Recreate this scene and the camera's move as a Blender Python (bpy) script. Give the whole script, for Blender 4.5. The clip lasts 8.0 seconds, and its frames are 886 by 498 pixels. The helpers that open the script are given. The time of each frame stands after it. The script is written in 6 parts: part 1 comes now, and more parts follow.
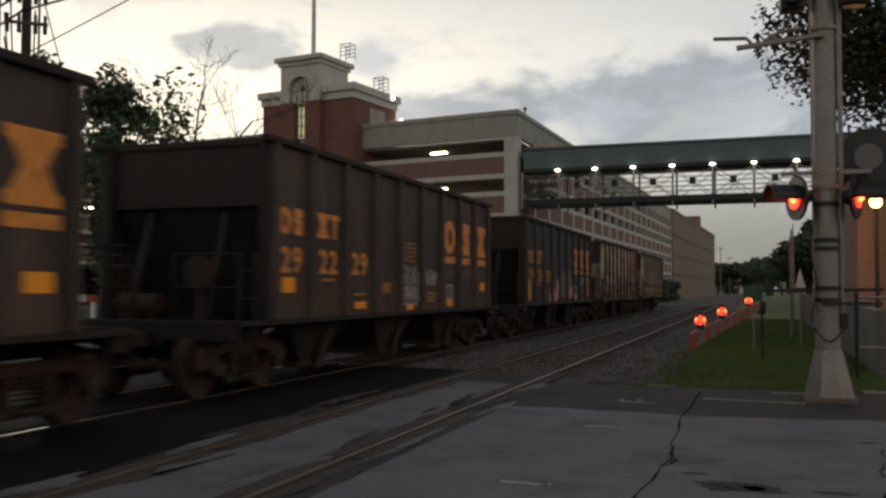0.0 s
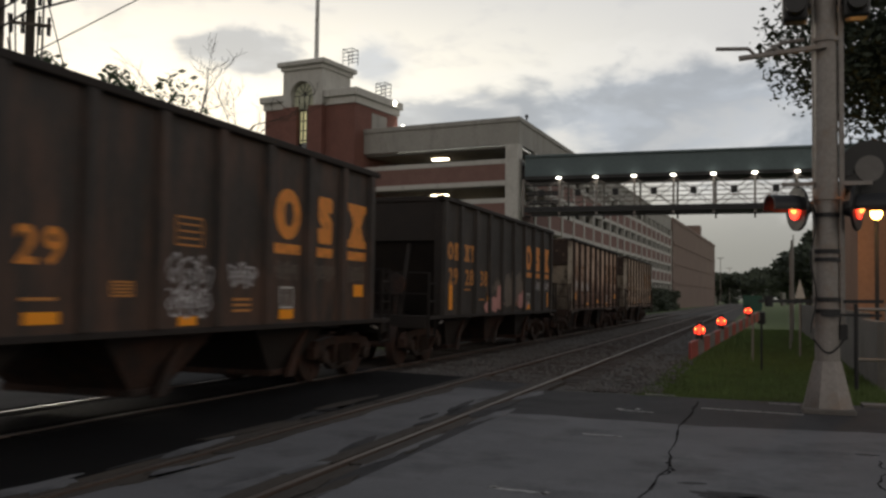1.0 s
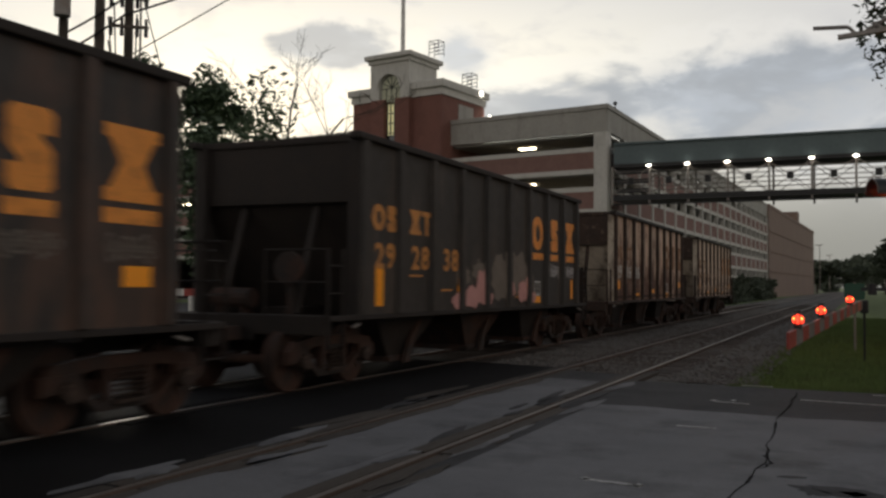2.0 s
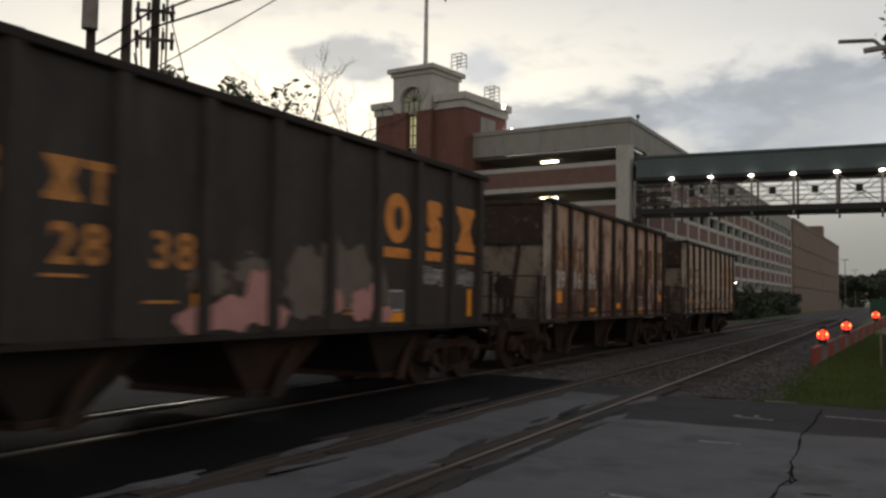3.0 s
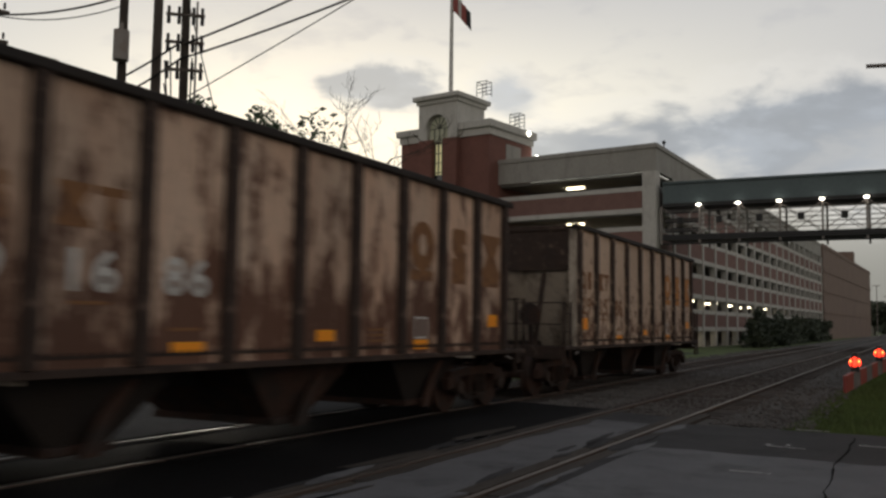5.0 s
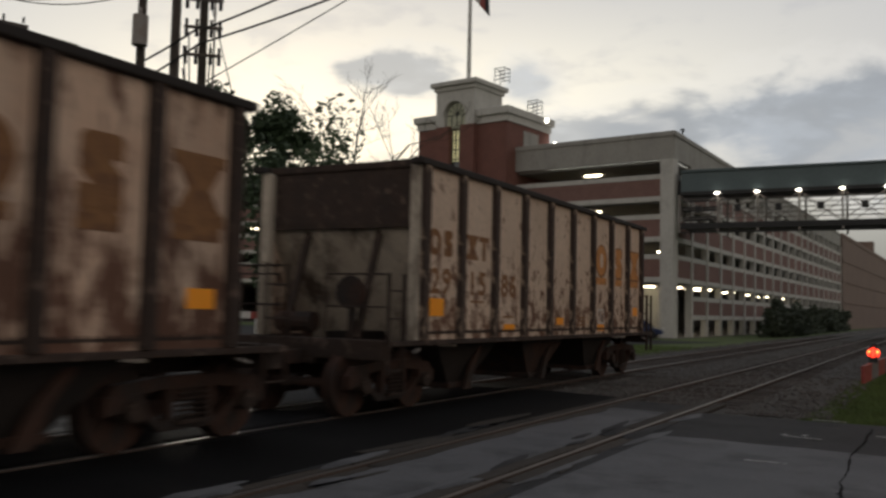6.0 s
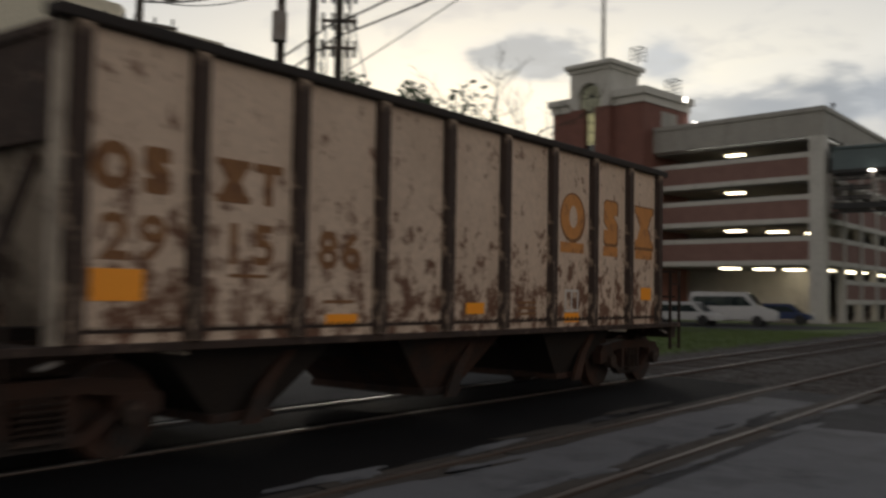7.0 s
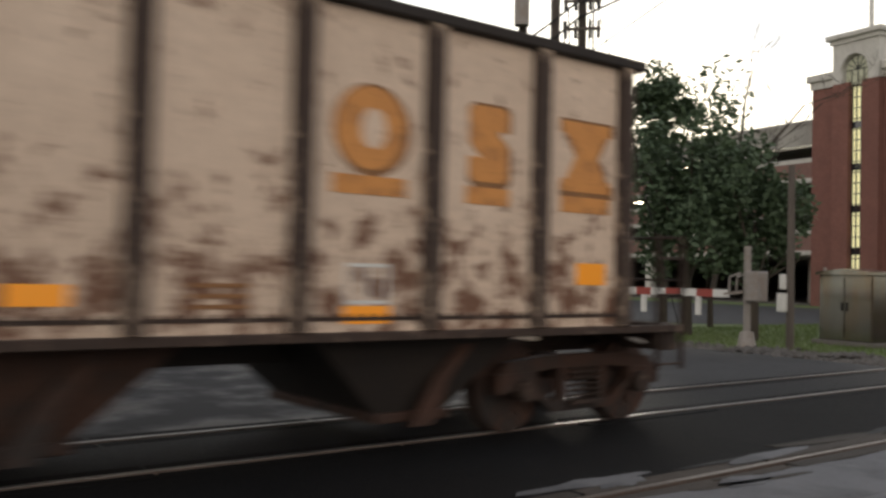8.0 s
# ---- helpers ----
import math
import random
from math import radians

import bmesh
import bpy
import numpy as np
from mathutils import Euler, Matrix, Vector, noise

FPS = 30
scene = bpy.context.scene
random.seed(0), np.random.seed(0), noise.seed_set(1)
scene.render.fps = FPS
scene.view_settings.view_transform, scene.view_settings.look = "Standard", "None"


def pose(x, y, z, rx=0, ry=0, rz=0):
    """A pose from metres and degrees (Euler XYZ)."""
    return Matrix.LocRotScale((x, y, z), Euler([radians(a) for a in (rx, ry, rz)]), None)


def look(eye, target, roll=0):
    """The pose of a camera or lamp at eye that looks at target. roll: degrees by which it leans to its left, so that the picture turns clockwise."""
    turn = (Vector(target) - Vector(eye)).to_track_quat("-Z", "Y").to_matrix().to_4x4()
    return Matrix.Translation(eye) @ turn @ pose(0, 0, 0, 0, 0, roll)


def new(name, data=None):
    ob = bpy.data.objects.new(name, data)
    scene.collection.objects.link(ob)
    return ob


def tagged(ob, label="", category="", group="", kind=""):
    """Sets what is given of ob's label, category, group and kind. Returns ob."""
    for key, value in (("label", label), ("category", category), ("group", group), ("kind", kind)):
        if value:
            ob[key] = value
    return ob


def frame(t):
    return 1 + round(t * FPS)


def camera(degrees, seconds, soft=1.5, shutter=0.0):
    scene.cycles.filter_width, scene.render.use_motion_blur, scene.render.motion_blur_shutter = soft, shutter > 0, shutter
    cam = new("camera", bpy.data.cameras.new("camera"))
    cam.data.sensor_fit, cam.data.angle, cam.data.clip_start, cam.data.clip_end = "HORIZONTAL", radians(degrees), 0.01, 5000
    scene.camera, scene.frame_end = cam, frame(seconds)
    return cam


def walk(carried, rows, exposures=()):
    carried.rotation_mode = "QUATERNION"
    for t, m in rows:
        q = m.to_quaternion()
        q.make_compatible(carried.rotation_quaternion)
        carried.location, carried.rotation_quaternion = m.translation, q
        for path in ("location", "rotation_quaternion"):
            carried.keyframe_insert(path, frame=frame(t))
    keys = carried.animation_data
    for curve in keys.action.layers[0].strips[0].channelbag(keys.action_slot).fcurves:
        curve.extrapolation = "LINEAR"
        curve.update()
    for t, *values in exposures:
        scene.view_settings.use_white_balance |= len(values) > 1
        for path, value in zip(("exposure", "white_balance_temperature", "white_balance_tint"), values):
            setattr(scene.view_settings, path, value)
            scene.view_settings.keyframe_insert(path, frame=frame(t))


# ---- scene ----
cam = camera(51.65, 8.0, soft=2.6, shutter=0.7)
EYE = 1.6
PATH = [
    # seconds, x, y, z, yaw, pitch, roll
    (0.0, 0, 0, EYE, 19.008, 2.504, -0.087), (0.5, 0, 0, EYE, 18.552, 2.440, -0.421),
    (1.0, 0, 0, EYE, 18.982, 2.891, -0.830), (1.5, 0, 0, EYE, 21.954, 3.136, -0.225),
    (1.7, 0, 0, EYE, 23.462, 2.230, -0.249), (2.8, 0, 0, EYE, 25.455, 2.785, -0.729),
    (3.0, 0, 0, EYE, 25.834, 2.995, -0.850), (3.5, 0, 0, EYE, 25.653, 3.390, -1.169),
    (4.0, 0, 0, EYE, 28.855, 4.960, 0.269), (4.5, 0, 0, EYE, 28.550, 4.913, -0.525),
    (4.7, 0, 0, EYE, 27.701, 4.936, -0.626), (5.8, 0, 0, EYE, 27.749, 3.876, -1.203),
    (6.0, 0, 0, EYE, 28.452, 3.805, -1.311), (6.5, 0, 0, EYE, 31.596, 3.062, -0.889),
    (7.0, -0.01, 0.05, 1.62, 36.957, 2.730, -1.004), (7.5, -0.16, 0.20, 1.61, 45.067, 3.132, -1.431),
    (7.8, -0.42, 0.34, 1.61, 50.711, 1.863, -1.009), (8.0, -0.57, 0.43, 1.61, 51.885, 1.685, -1.309),
]
EXPOSURE = [(0.0, 0.09), (1.0, 0.13), (3.0, 0.1), (3.5, 0.08), (4.0, -0.14), (4.5, -0.08), (6.0, -0.01), (6.5, -0.04), (7.0, -0.02), (7.5, 1.07), (8.0, 1.26)]
walk(cam, [(t, pose(x, y, z, 90 + p, r, w)) for t, x, y, z, w, p, r in PATH], EXPOSURE)

# ---- sky and light ----
SUN_AZ, SUN_EL = 38.0, 9.0      # degrees to the left of the track's line, degrees up
world = bpy.data.worlds.new("evening_sky")
scene.world = world
world.use_nodes = True
WN, WL = world.node_tree.nodes, world.node_tree.links
WN.clear()


def wmath(op, a, b=None, c=None):
    n = WN.new("ShaderNodeMath")
    n.operation = op
    for i, v in enumerate((a, b, c)):
        if v is None:
            continue
        if isinstance(v, (int, float)):
            n.inputs[i].default_value = v
        else:
            WL.new(v, n.inputs[i])
    return n.outputs[0]


def wmix(f, a, b):
    n = WN.new("ShaderNodeMix")
    n.data_type = "RGBA"
    for sock, v in ((n.inputs[0], f), (n.inputs[6], a), (n.inputs[7], b)):
        if isinstance(v, (int, float)):
            sock.default_value = v
        elif isinstance(v, tuple):
            sock.default_value = (*v, 1)
        else:
            WL.new(v, sock)
    return n.outputs[2]


def wramp(v, lo, hi):
    n = WN.new("ShaderNodeMapRange")
    n.interpolation_type = "SMOOTHSTEP"
    WL.new(v, n.inputs[0])
    n.inputs[1].default_value, n.inputs[2].default_value = lo, hi
    return n.outputs[0]


def build_sky():
    tc = WN.new("ShaderNodeTexCoord")
    sep = WN.new("ShaderNodeSeparateXYZ")
    WL.new(tc.outputs["Generated"], sep.inputs[0])
    x, y, z = sep.outputs
    az = wmath("MULTIPLY", wmath("ARCTAN2", wmath("MULTIPLY", x, -1.0), y), 57.2958)
    el = wmath("MULTIPLY", wmath("ARCSINE", z), 57.2958)
    comb = WN.new("ShaderNodeCombineXYZ")
    WL.new(wmath("MULTIPLY", az, 0.055), comb.inputs[0])
    WL.new(wmath("MULTIPLY", el, 0.12), comb.inputs[1])
    nz = WN.new("ShaderNodeTexNoise")
    nz.inputs["Scale"].default_value, nz.inputs["Detail"].default_value = 2.6, 7
    nz.inputs["Roughness"].default_value, nz.inputs["Distortion"].default_value = 0.55, 0.3
    WL.new(comb.outputs[0], nz.inputs["Vector"])
    puff = WN.new("ShaderNodeTexNoise")
    puff.inputs["Scale"].default_value, puff.inputs["Detail"].default_value = 8.0, 6
    WL.new(comb.outputs[0], puff.inputs["Vector"])
    lump = wmath("ADD", wmath("SUBTRACT", nz.outputs[0], 0.5), wmath("MULTIPLY", wmath("SUBTRACT", puff.outputs[0], 0.5), 0.28))
    sky = WN.new("ShaderNodeTexSky")
    sky.sky_type, sky.sun_disc = "NISHITA", False
    sky.sun_elevation, sky.sun_rotation = radians(SUN_EL), radians(-SUN_AZ)
    clear = WN.new("ShaderNodeVectorMath")
    clear.operation = "SCALE"
    WL.new(sky.outputs[0], clear.inputs[0])
    clear.inputs["Scale"].default_value = 0.10
    # high thin veil: warm near the sunken sun, grey away from it
    daz = wmath("ABSOLUTE", wmath("SUBTRACT", az, SUN_AZ - 6))
    veil = wmix(wramp(daz, 4.0, 40.0), (1.14, 1.07, 0.89), (0.61, 0.60, 0.60))
    veil = wmix(wramp(el, 11.0, 22.0), veil, (0.63, 0.62, 0.61))
    veil = wmix(wmath("MULTIPLY", wramp(daz, 60.0, 120.0), 0.9), veil, (0.72, 0.63, 0.545))
    veil = wmix(wramp(el, 22.0, 45.0), veil, (0.17, 0.18, 0.20))
    veil = wmix(wmath("MULTIPLY", wramp(lump, 0.02, 0.2), 0.45), veil, (0.56, 0.555, 0.565))
    col = wmix(0.9, clear.outputs[0], veil)
    low = wmix(wramp(daz, 0.0, 27.0), (0.60, 0.58, 0.51), (0.27, 0.268, 0.24))
    col = wmix(wmath("MULTIPLY", wramp(wmath("MULTIPLY", el, -1.0), -12.0, -1.5), 0.92), col, low)

    def bank(col, a0, e0, wa, we, rough, dense, tone):
        da = wmath("DIVIDE", wmath("SUBTRACT", az, a0), wa)
        de = wmath("DIVIDE", wmath("SUBTRACT", el, e0), we)
        d = wmath("SQRT", wmath("ADD", wmath("MULTIPLY", da, da), wmath("MULTIPLY", de, de)))
        d = wmath("ADD", d, wmath("MULTIPLY", lump, rough))
        rim = wramp(wmath("MULTIPLY", d, -1.0), -1.35, -1.0)
        col = wmix(wmath("MULTIPLY", rim, 0.25), col, (0.86, 0.84, 0.80))
        body = wmix(wramp(lump, -0.12, 0.16), tone, tuple(v * 1.35 for v in tone))
        return wmix(wmath("MULTIPLY", wramp(wmath("MULTIPLY", d, -1.0), -1.05, -0.55), dense), col, body)

    col = bank(col, 4.5, 11.0, 14.0, 3.6, 1.7, 0.85, (0.31, 0.34, 0.38))
    col = bank(col, -14.0, 8.5, 16.0, 4.0, 1.8, 0.8, (0.32, 0.355, 0.395))
    col = bank(col, 20.5, 10.5, 4.2, 1.6, 2.4, 0.8, (0.42, 0.44, 0.46))
    col = bank(col, 31.5, 14.5, 4.0, 1.6, 2.4, 0.75, (0.44, 0.45, 0.46))
    col = bank(col, 23.5, 14.2, 2.6, 1.8, 2.2, 0.75, (0.43, 0.45, 0.47))
    bg = WN.new("ShaderNodeBackground")
    WL.new(col, bg.inputs[0])
    bg.inputs[1].default_value = 1.0
    out = WN.new("ShaderNodeOutputWorld")
    WL.new(bg.outputs[0], out.inputs[0])


build_sky()
sun = new("sun", bpy.data.lights.new("sun", "SUN"))
sun.data.energy, sun.data.angle, sun.data.color = 0.6, radians(14), (1.0, 0.9, 0.76)
sun.matrix_basis = look((0, 0, 0), (math.sin(radians(SUN_AZ)), -math.cos(radians(SUN_AZ)), -math.tan(radians(SUN_EL))))

# ---- materials ----
MATS = {}


def mat(name, c1, c2=None, scale=2.0, rough=0.8, metal=0.0, bump=0.25, fine=40.0, stain=None, stain_amt=0.5, stain_scale=1.5,
        stretch=(1, 1, 1), vary=0.0, spec=0.5, patchy=0.1, low=0.0):
    """A weathered surface: two tones at a large scale, fine grain, and stains of their own colour."""
    if name in MATS:
        return MATS[name]
    m = bpy.data.materials.new(name)
    MATS[name] = m
    m.use_nodes = True
    N, L = m.node_tree.nodes, m.node_tree.links
    b = N["Principled BSDF"]
    c2 = c2 or tuple(v * 0.75 for v in c1)
    tc = N.new("ShaderNodeTexCoord")
    mp = N.new("ShaderNodeMapping")
    mp.inputs["Scale"].default_value = stretch
    if vary:
        oi = N.new("ShaderNodeObjectInfo")
        jump = N.new("ShaderNodeVectorMath")
        jump.operation = "MULTIPLY_ADD"
        L.new(oi.outputs["Random"], jump.inputs[0])
        jump.inputs[1].default_value = (37.0, 53.0, 71.0)
        L.new(tc.outputs["Object"], jump.inputs[2])
        L.new(jump.outputs[0], mp.inputs[0])
    else:
        L.new(tc.outputs["Object"], mp.inputs[0])

    def nz(s, d, r=0.6):
        n = N.new("ShaderNodeTexNoise")
        n.inputs["Scale"].default_value, n.inputs["Detail"].default_value, n.inputs["Roughness"].default_value = s, d, r
        L.new(mp.outputs[0], n.inputs["Vector"])
        return n.outputs[0]

    def mix(f, a, c):
        n = N.new("ShaderNodeMix")
        n.data_type = "RGBA"
        for sock, v in ((n.inputs[0], f), (n.inputs[6], a), (n.inputs[7], c)):
            if isinstance(v, (int, float)):
                sock.default_value = v
            elif isinstance(v, tuple):
                sock.default_value = (*v, 1)
            else:
                L.new(v, sock)
        return n.outputs[2]

    def ramp(v, lo, hi, top=1.0):
        n = N.new("ShaderNodeMapRange")
        L.new(v, n.inputs[0])
        n.inputs[1].default_value, n.inputs[2].default_value, n.inputs[4].default_value = lo, hi, top
        return n.outputs[0]

    col = mix(ramp(nz(scale, 4), 0.5 - 0.2, 0.5 + 0.2), c1, c2)
    grain = nz(fine, 3)
    col = mix(ramp(grain, 0.35, 0.75, 0.5), col, tuple(v * 0.6 for v in c1))
    if stain:
        s = nz(stain_scale, 6, 0.7)
        if low:
            # wear gathers on the lower half of the sheet, in uneven patches
            sp = N.new("ShaderNodeSeparateXYZ")
            L.new(tc.outputs["Object"], sp.inputs[0])
            ad = N.new("ShaderNodeMath")
            L.new(s, ad.inputs[0])
            L.new(ramp(sp.outputs[2], 2.7, 1.5, low), ad.inputs[1])
            s = ad.outputs[0]
        col = mix(ramp(s, 0.68 - 0.25 * stain_amt - patchy, 0.68 - 0.25 * stain_amt + patchy, 0.95), col, stain)
    if vary:
        hs = N.new("ShaderNodeHueSaturation")
        L.new(ramp(oi.outputs["Random"], 0.0, 1.0, 1.0), hs.inputs["Value"])
        mr = hs.inputs["Value"].links[0].from_node
        mr.inputs[3].default_value, mr.inputs[4].default_value = 1 - vary, 1 + vary
        L.new(col, hs.inputs["Color"])
        col = hs.outputs[0]
    L.new(col, b.inputs["Base Color"])
    L.new(ramp(grain, 0.2, 0.8, 1.0), b.inputs["Roughness"])
    rr = b.inputs["Roughness"].links[0].from_node
    rr.inputs[3].default_value, rr.inputs[4].default_value = max(0.05, rough - 0.12), min(1.0, rough + 0.1)
    b.inputs["Metallic"].default_value = metal
    b.inputs["Specular IOR Level"].default_value = spec
    if bump:
        bp = N.new("ShaderNodeBump")
        bp.inputs["Strength"].default_value, bp.inputs["Distance"].default_value = bump, 0.02
        L.new(grain, bp.inputs["Height"])
        L.new(bp.outputs[0], b.inputs["Normal"])
    return m


def glow(name, colour, strength):
    if name in MATS:
        return MATS[name]
    m = bpy.data.materials.new(name)
    MATS[name] = m
    m.use_nodes = True
    b = m.node_tree.nodes["Principled BSDF"]
    b.inputs["Base Color"].default_value = (*colour, 1)
    b.inputs["Emission Color"].default_value = (*colour, 1)
    b.inputs["Emission Strength"].default_value = strength
    b.inputs["Roughness"].default_value = 0.4
    return m


def glass(name, tint, rough=0.05):
    m = bpy.data.materials.new(name)
    MATS[name] = m
    m.use_nodes = True
    b = m.node_tree.nodes["Principled BSDF"]
    b.inputs["Base Color"].default_value = (*tint, 1)
    b.inputs["Roughness"].default_value = rough
    b.inputs["Metallic"].default_value = 0.0
    b.inputs["Specular IOR Level"].default_value = 0.9
    return m


ASPHALT = mat("asphalt", (0.052, 0.052, 0.055), (0.036, 0.036, 0.039), 0.5, 0.82, bump=0.5, fine=60, stain=(0.022, 0.022, 0.024), stain_amt=0.35, stain_scale=0.8, spec=0.3)
ASPHALT_PALE = mat("asphalt_pale", (0.185, 0.188, 0.198), (0.125, 0.128, 0.138), 0.6, 0.8, bump=0.5, fine=55, stain=(0.07, 0.07, 0.075), stain_amt=0.36, stain_scale=0.75, spec=0.35)
CRACK = mat("crack_filler", (0.012, 0.012, 0.012), None, 3.0, 1.0, bump=0.0, spec=0.05)
# near-black tones: dark asphalt, with the train's shade put into the colour
ASPHALT_DARK_SHADED = mat("asphalt_dark_shaded", (0.011, 0.0105, 0.011), (0.006, 0.006, 0.0065), 0.6, 0.8, bump=0.4, fine=50, spec=0.1)
ASPHALT_WET_SHADED = mat("asphalt_wet_shaded", (0.016, 0.016, 0.018), (0.010, 0.010, 0.012), 0.6, 0.7, bump=0.3, fine=50, spec=0.15)
CONCRETE = mat("concrete", (0.40, 0.385, 0.35), (0.32, 0.31, 0.285), 0.35, 0.85, bump=0.15, fine=12, stain=(0.22, 0.21, 0.19), stain_amt=0.25, stain_scale=0.5, stretch=(1, 1, 0.4))
CONCRETE_OLD = mat("concrete_old", (0.19, 0.175, 0.16), (0.13, 0.12, 0.11), 1.2, 0.9, bump=0.3, fine=30, stain=(0.12, 0.11, 0.1), stain_amt=0.4)
PRECAST = mat("precast_white", (0.60, 0.585, 0.54), (0.52, 0.505, 0.47), 0.4, 0.8, bump=0.1, fine=10, stain=(0.38, 0.37, 0.34), stain_amt=0.2, stretch=(1, 1, 0.4))
BRICK_FACE = mat("brick_panel", (0.235, 0.135, 0.115), (0.19, 0.105, 0.09), 1.5, 0.88, bump=0.3, fine=9, vary=0.12)
BRICK_RED = mat("brick_red", (0.225, 0.098, 0.076), (0.175, 0.078, 0.062), 0.9, 0.88, bump=0.3, fine=8, vary=0.06)
BRICK_TAN = mat("brick_tan", (0.26, 0.185, 0.15), (0.21, 0.15, 0.125), 0.3, 0.9, bump=0.2, fine=5)
GRASS = mat("grass_ground", (0.135, 0.190, 0.055), (0.095, 0.140, 0.042), 0.5, 0.95, bump=0.6, fine=25, stain=(0.07, 0.075, 0.03), stain_amt=0.3)
BALLAST = mat("ballast_stone", (0.20, 0.19, 0.18), (0.12, 0.11, 0.105), 3.0, 0.92, bump=0.7, fine=18, stain=(0.07, 0.055, 0.045), stain_amt=0.4, vary=0.3)
BALLAST_BED = mat("ballast_bed", (0.10, 0.092, 0.085), (0.06, 0.054, 0.05), 2.0, 0.95, bump=1.0, fine=22, stain=(0.20, 0.19, 0.18), stain_amt=0.25, stain_scale=14.0, patchy=0.05)
TIE = mat("tie_wood", (0.06, 0.045, 0.036), (0.04, 0.03, 0.026), 3.0, 0.92, bump=0.6, fine=30, stretch=(0.3, 1, 1), vary=0.25)
RAIL = mat("rail_steel", (0.16, 0.12, 0.10), (0.11, 0.08, 0.065), 3.0, 0.6, metal=0.5, bump=0.15, fine=30)
RAIL_WORN = mat("rail_worn", (0.23, 0.20, 0.18), (0.16, 0.14, 0.125), 2.0, 0.46, metal=0.7, bump=0.03)
RAIL_TOP = mat("rail_polished", (0.46, 0.455, 0.45), (0.36, 0.355, 0.35), 2.0, 0.36, metal=1.0, bump=0.02)
TIMBER = mat("crossing_timber", (0.062, 0.050, 0.040), (0.036, 0.030, 0.025), 2.0, 0.9, bump=0.6, fine=25, stretch=(1, 0.15, 1), vary=0.25)
STEEL_GALV = mat("galvanised_steel", (0.30, 0.275, 0.255), (0.23, 0.21, 0.195), 1.5, 0.55, metal=0.35, bump=0.1, fine=20, stain=(0.24, 0.18, 0.14), stain_amt=0.3)
STEEL_DARK = mat("dark_steel", (0.030, 0.030, 0.032), (0.020, 0.020, 0.021), 2.0, 0.55, metal=0.3, bump=0.1)
BLACK_PLASTIC = mat("black_housing", (0.016, 0.016, 0.017), (0.011, 0.011, 0.012), 3.0, 0.45, bump=0.05)
TEAL = mat("teal_panel", (0.108, 0.144, 0.152), (0.090, 0.123, 0.132), 0.4, 0.55, metal=0.1, bump=0.05, fine=10)
WHITE_PAINT = mat("white_paint", (0.72, 0.71, 0.68), (0.6, 0.59, 0.56), 2.0, 0.6, bump=0.1, stain=(0.3, 0.28, 0.25), stain_amt=0.2)
RED_PAINT = mat("red_stripe", (0.34, 0.050, 0.036), (0.24, 0.04, 0.03), 3.0, 0.5, bump=0.05)
ROAD_PAINT = mat("road_paint", (0.55, 0.55, 0.54), (0.36, 0.36, 0.36), 6.0, 0.75, bump=0.2, stain=(0.1, 0.1, 0.1), stain_amt=0.6, stain_scale=9.0)
POLE_WOOD = mat("pole_wood", (0.13, 0.108, 0.092), (0.085, 0.071, 0.061), 2.0, 0.9, bump=0.4, fine=14, stretch=(1, 1, 0.1))
BARK = mat("bark", (0.07, 0.055, 0.042), (0.045, 0.036, 0.028), 5.0, 0.95, bump=0.7, fine=22, stretch=(1, 1, 0.25))
LEAF = mat("leaf_green", (0.076, 0.118, 0.058), (0.050, 0.082, 0.042), 1.2, 0.7, bump=0.0, fine=5)


def wet(name, tone, lo, hi):
    """Dark asphalt with a film of water: gloss in patches."""
    m = mat(name, tone, tuple(v * 0.7 for v in tone), 0.9, 0.3, bump=0.0, fine=20)
    N, L = m.node_tree.nodes, m.node_tree.links
    n, r, tc = N.new("ShaderNodeTexNoise"), N.new("ShaderNodeMapRange"), N.new("ShaderNodeTexCoord")
    n.inputs["Scale"].default_value, n.inputs["Detail"].default_value = 0.9, 5
    L.new(tc.outputs["Object"], n.inputs["Vector"])
    L.new(n.outputs[0], r.inputs[0])
    r.inputs[1].default_value, r.inputs[2].default_value, r.inputs[3].default_value, r.inputs[4].default_value = 0.42, 0.62, hi, lo
    L.new(r.outputs[0], N["Principled BSDF"].inputs["Roughness"])
    N["Principled BSDF"].inputs["Specular IOR Level"].default_value = 0.32
    return m


WET_FILM = wet("asphalt_wet_film", (0.022, 0.022, 0.025), 0.36, 0.85)
# far foliage: distance haze put into the colour as paler, greyer leaves
LEAF_HAZED = mat("leaf_hazed", (0.092, 0.112, 0.076), (0.062, 0.078, 0.054), 0.5, 0.8, bump=0.0, fine=5)
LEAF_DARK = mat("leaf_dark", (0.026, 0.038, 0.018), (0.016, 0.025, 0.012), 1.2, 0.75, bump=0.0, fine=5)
WIRE = mat("cable_black", (0.014, 0.014, 0.014), None, 2.0, 0.6, bump=0.0)
CREAM = mat("cream_cladding", (0.72, 0.66, 0.53), (0.64, 0.585, 0.475), 0.3, 0.8, bump=0.1, fine=6)
WINDOW_DARK = glass("window_glass_dark", (0.012, 0.022, 0.026))
WINDOW_TEAL = glass("window_glass_teal", (0.02, 0.05, 0.055))
WINDOW_TEAL.node_tree.nodes["Principled BSDF"].inputs["Specular IOR Level"].default_value = 0.3
FAN_WINDOW = glow("dim_fanlight", (0.34, 0.34, 0.24), 0.10)
LIT_WINDOW = glow("lit_window", (0.80, 0.74, 0.40), 0.30)
LAMP_WHITE = glow("lamp_warm_white", (1.0, 0.86, 0.60), 9.0)
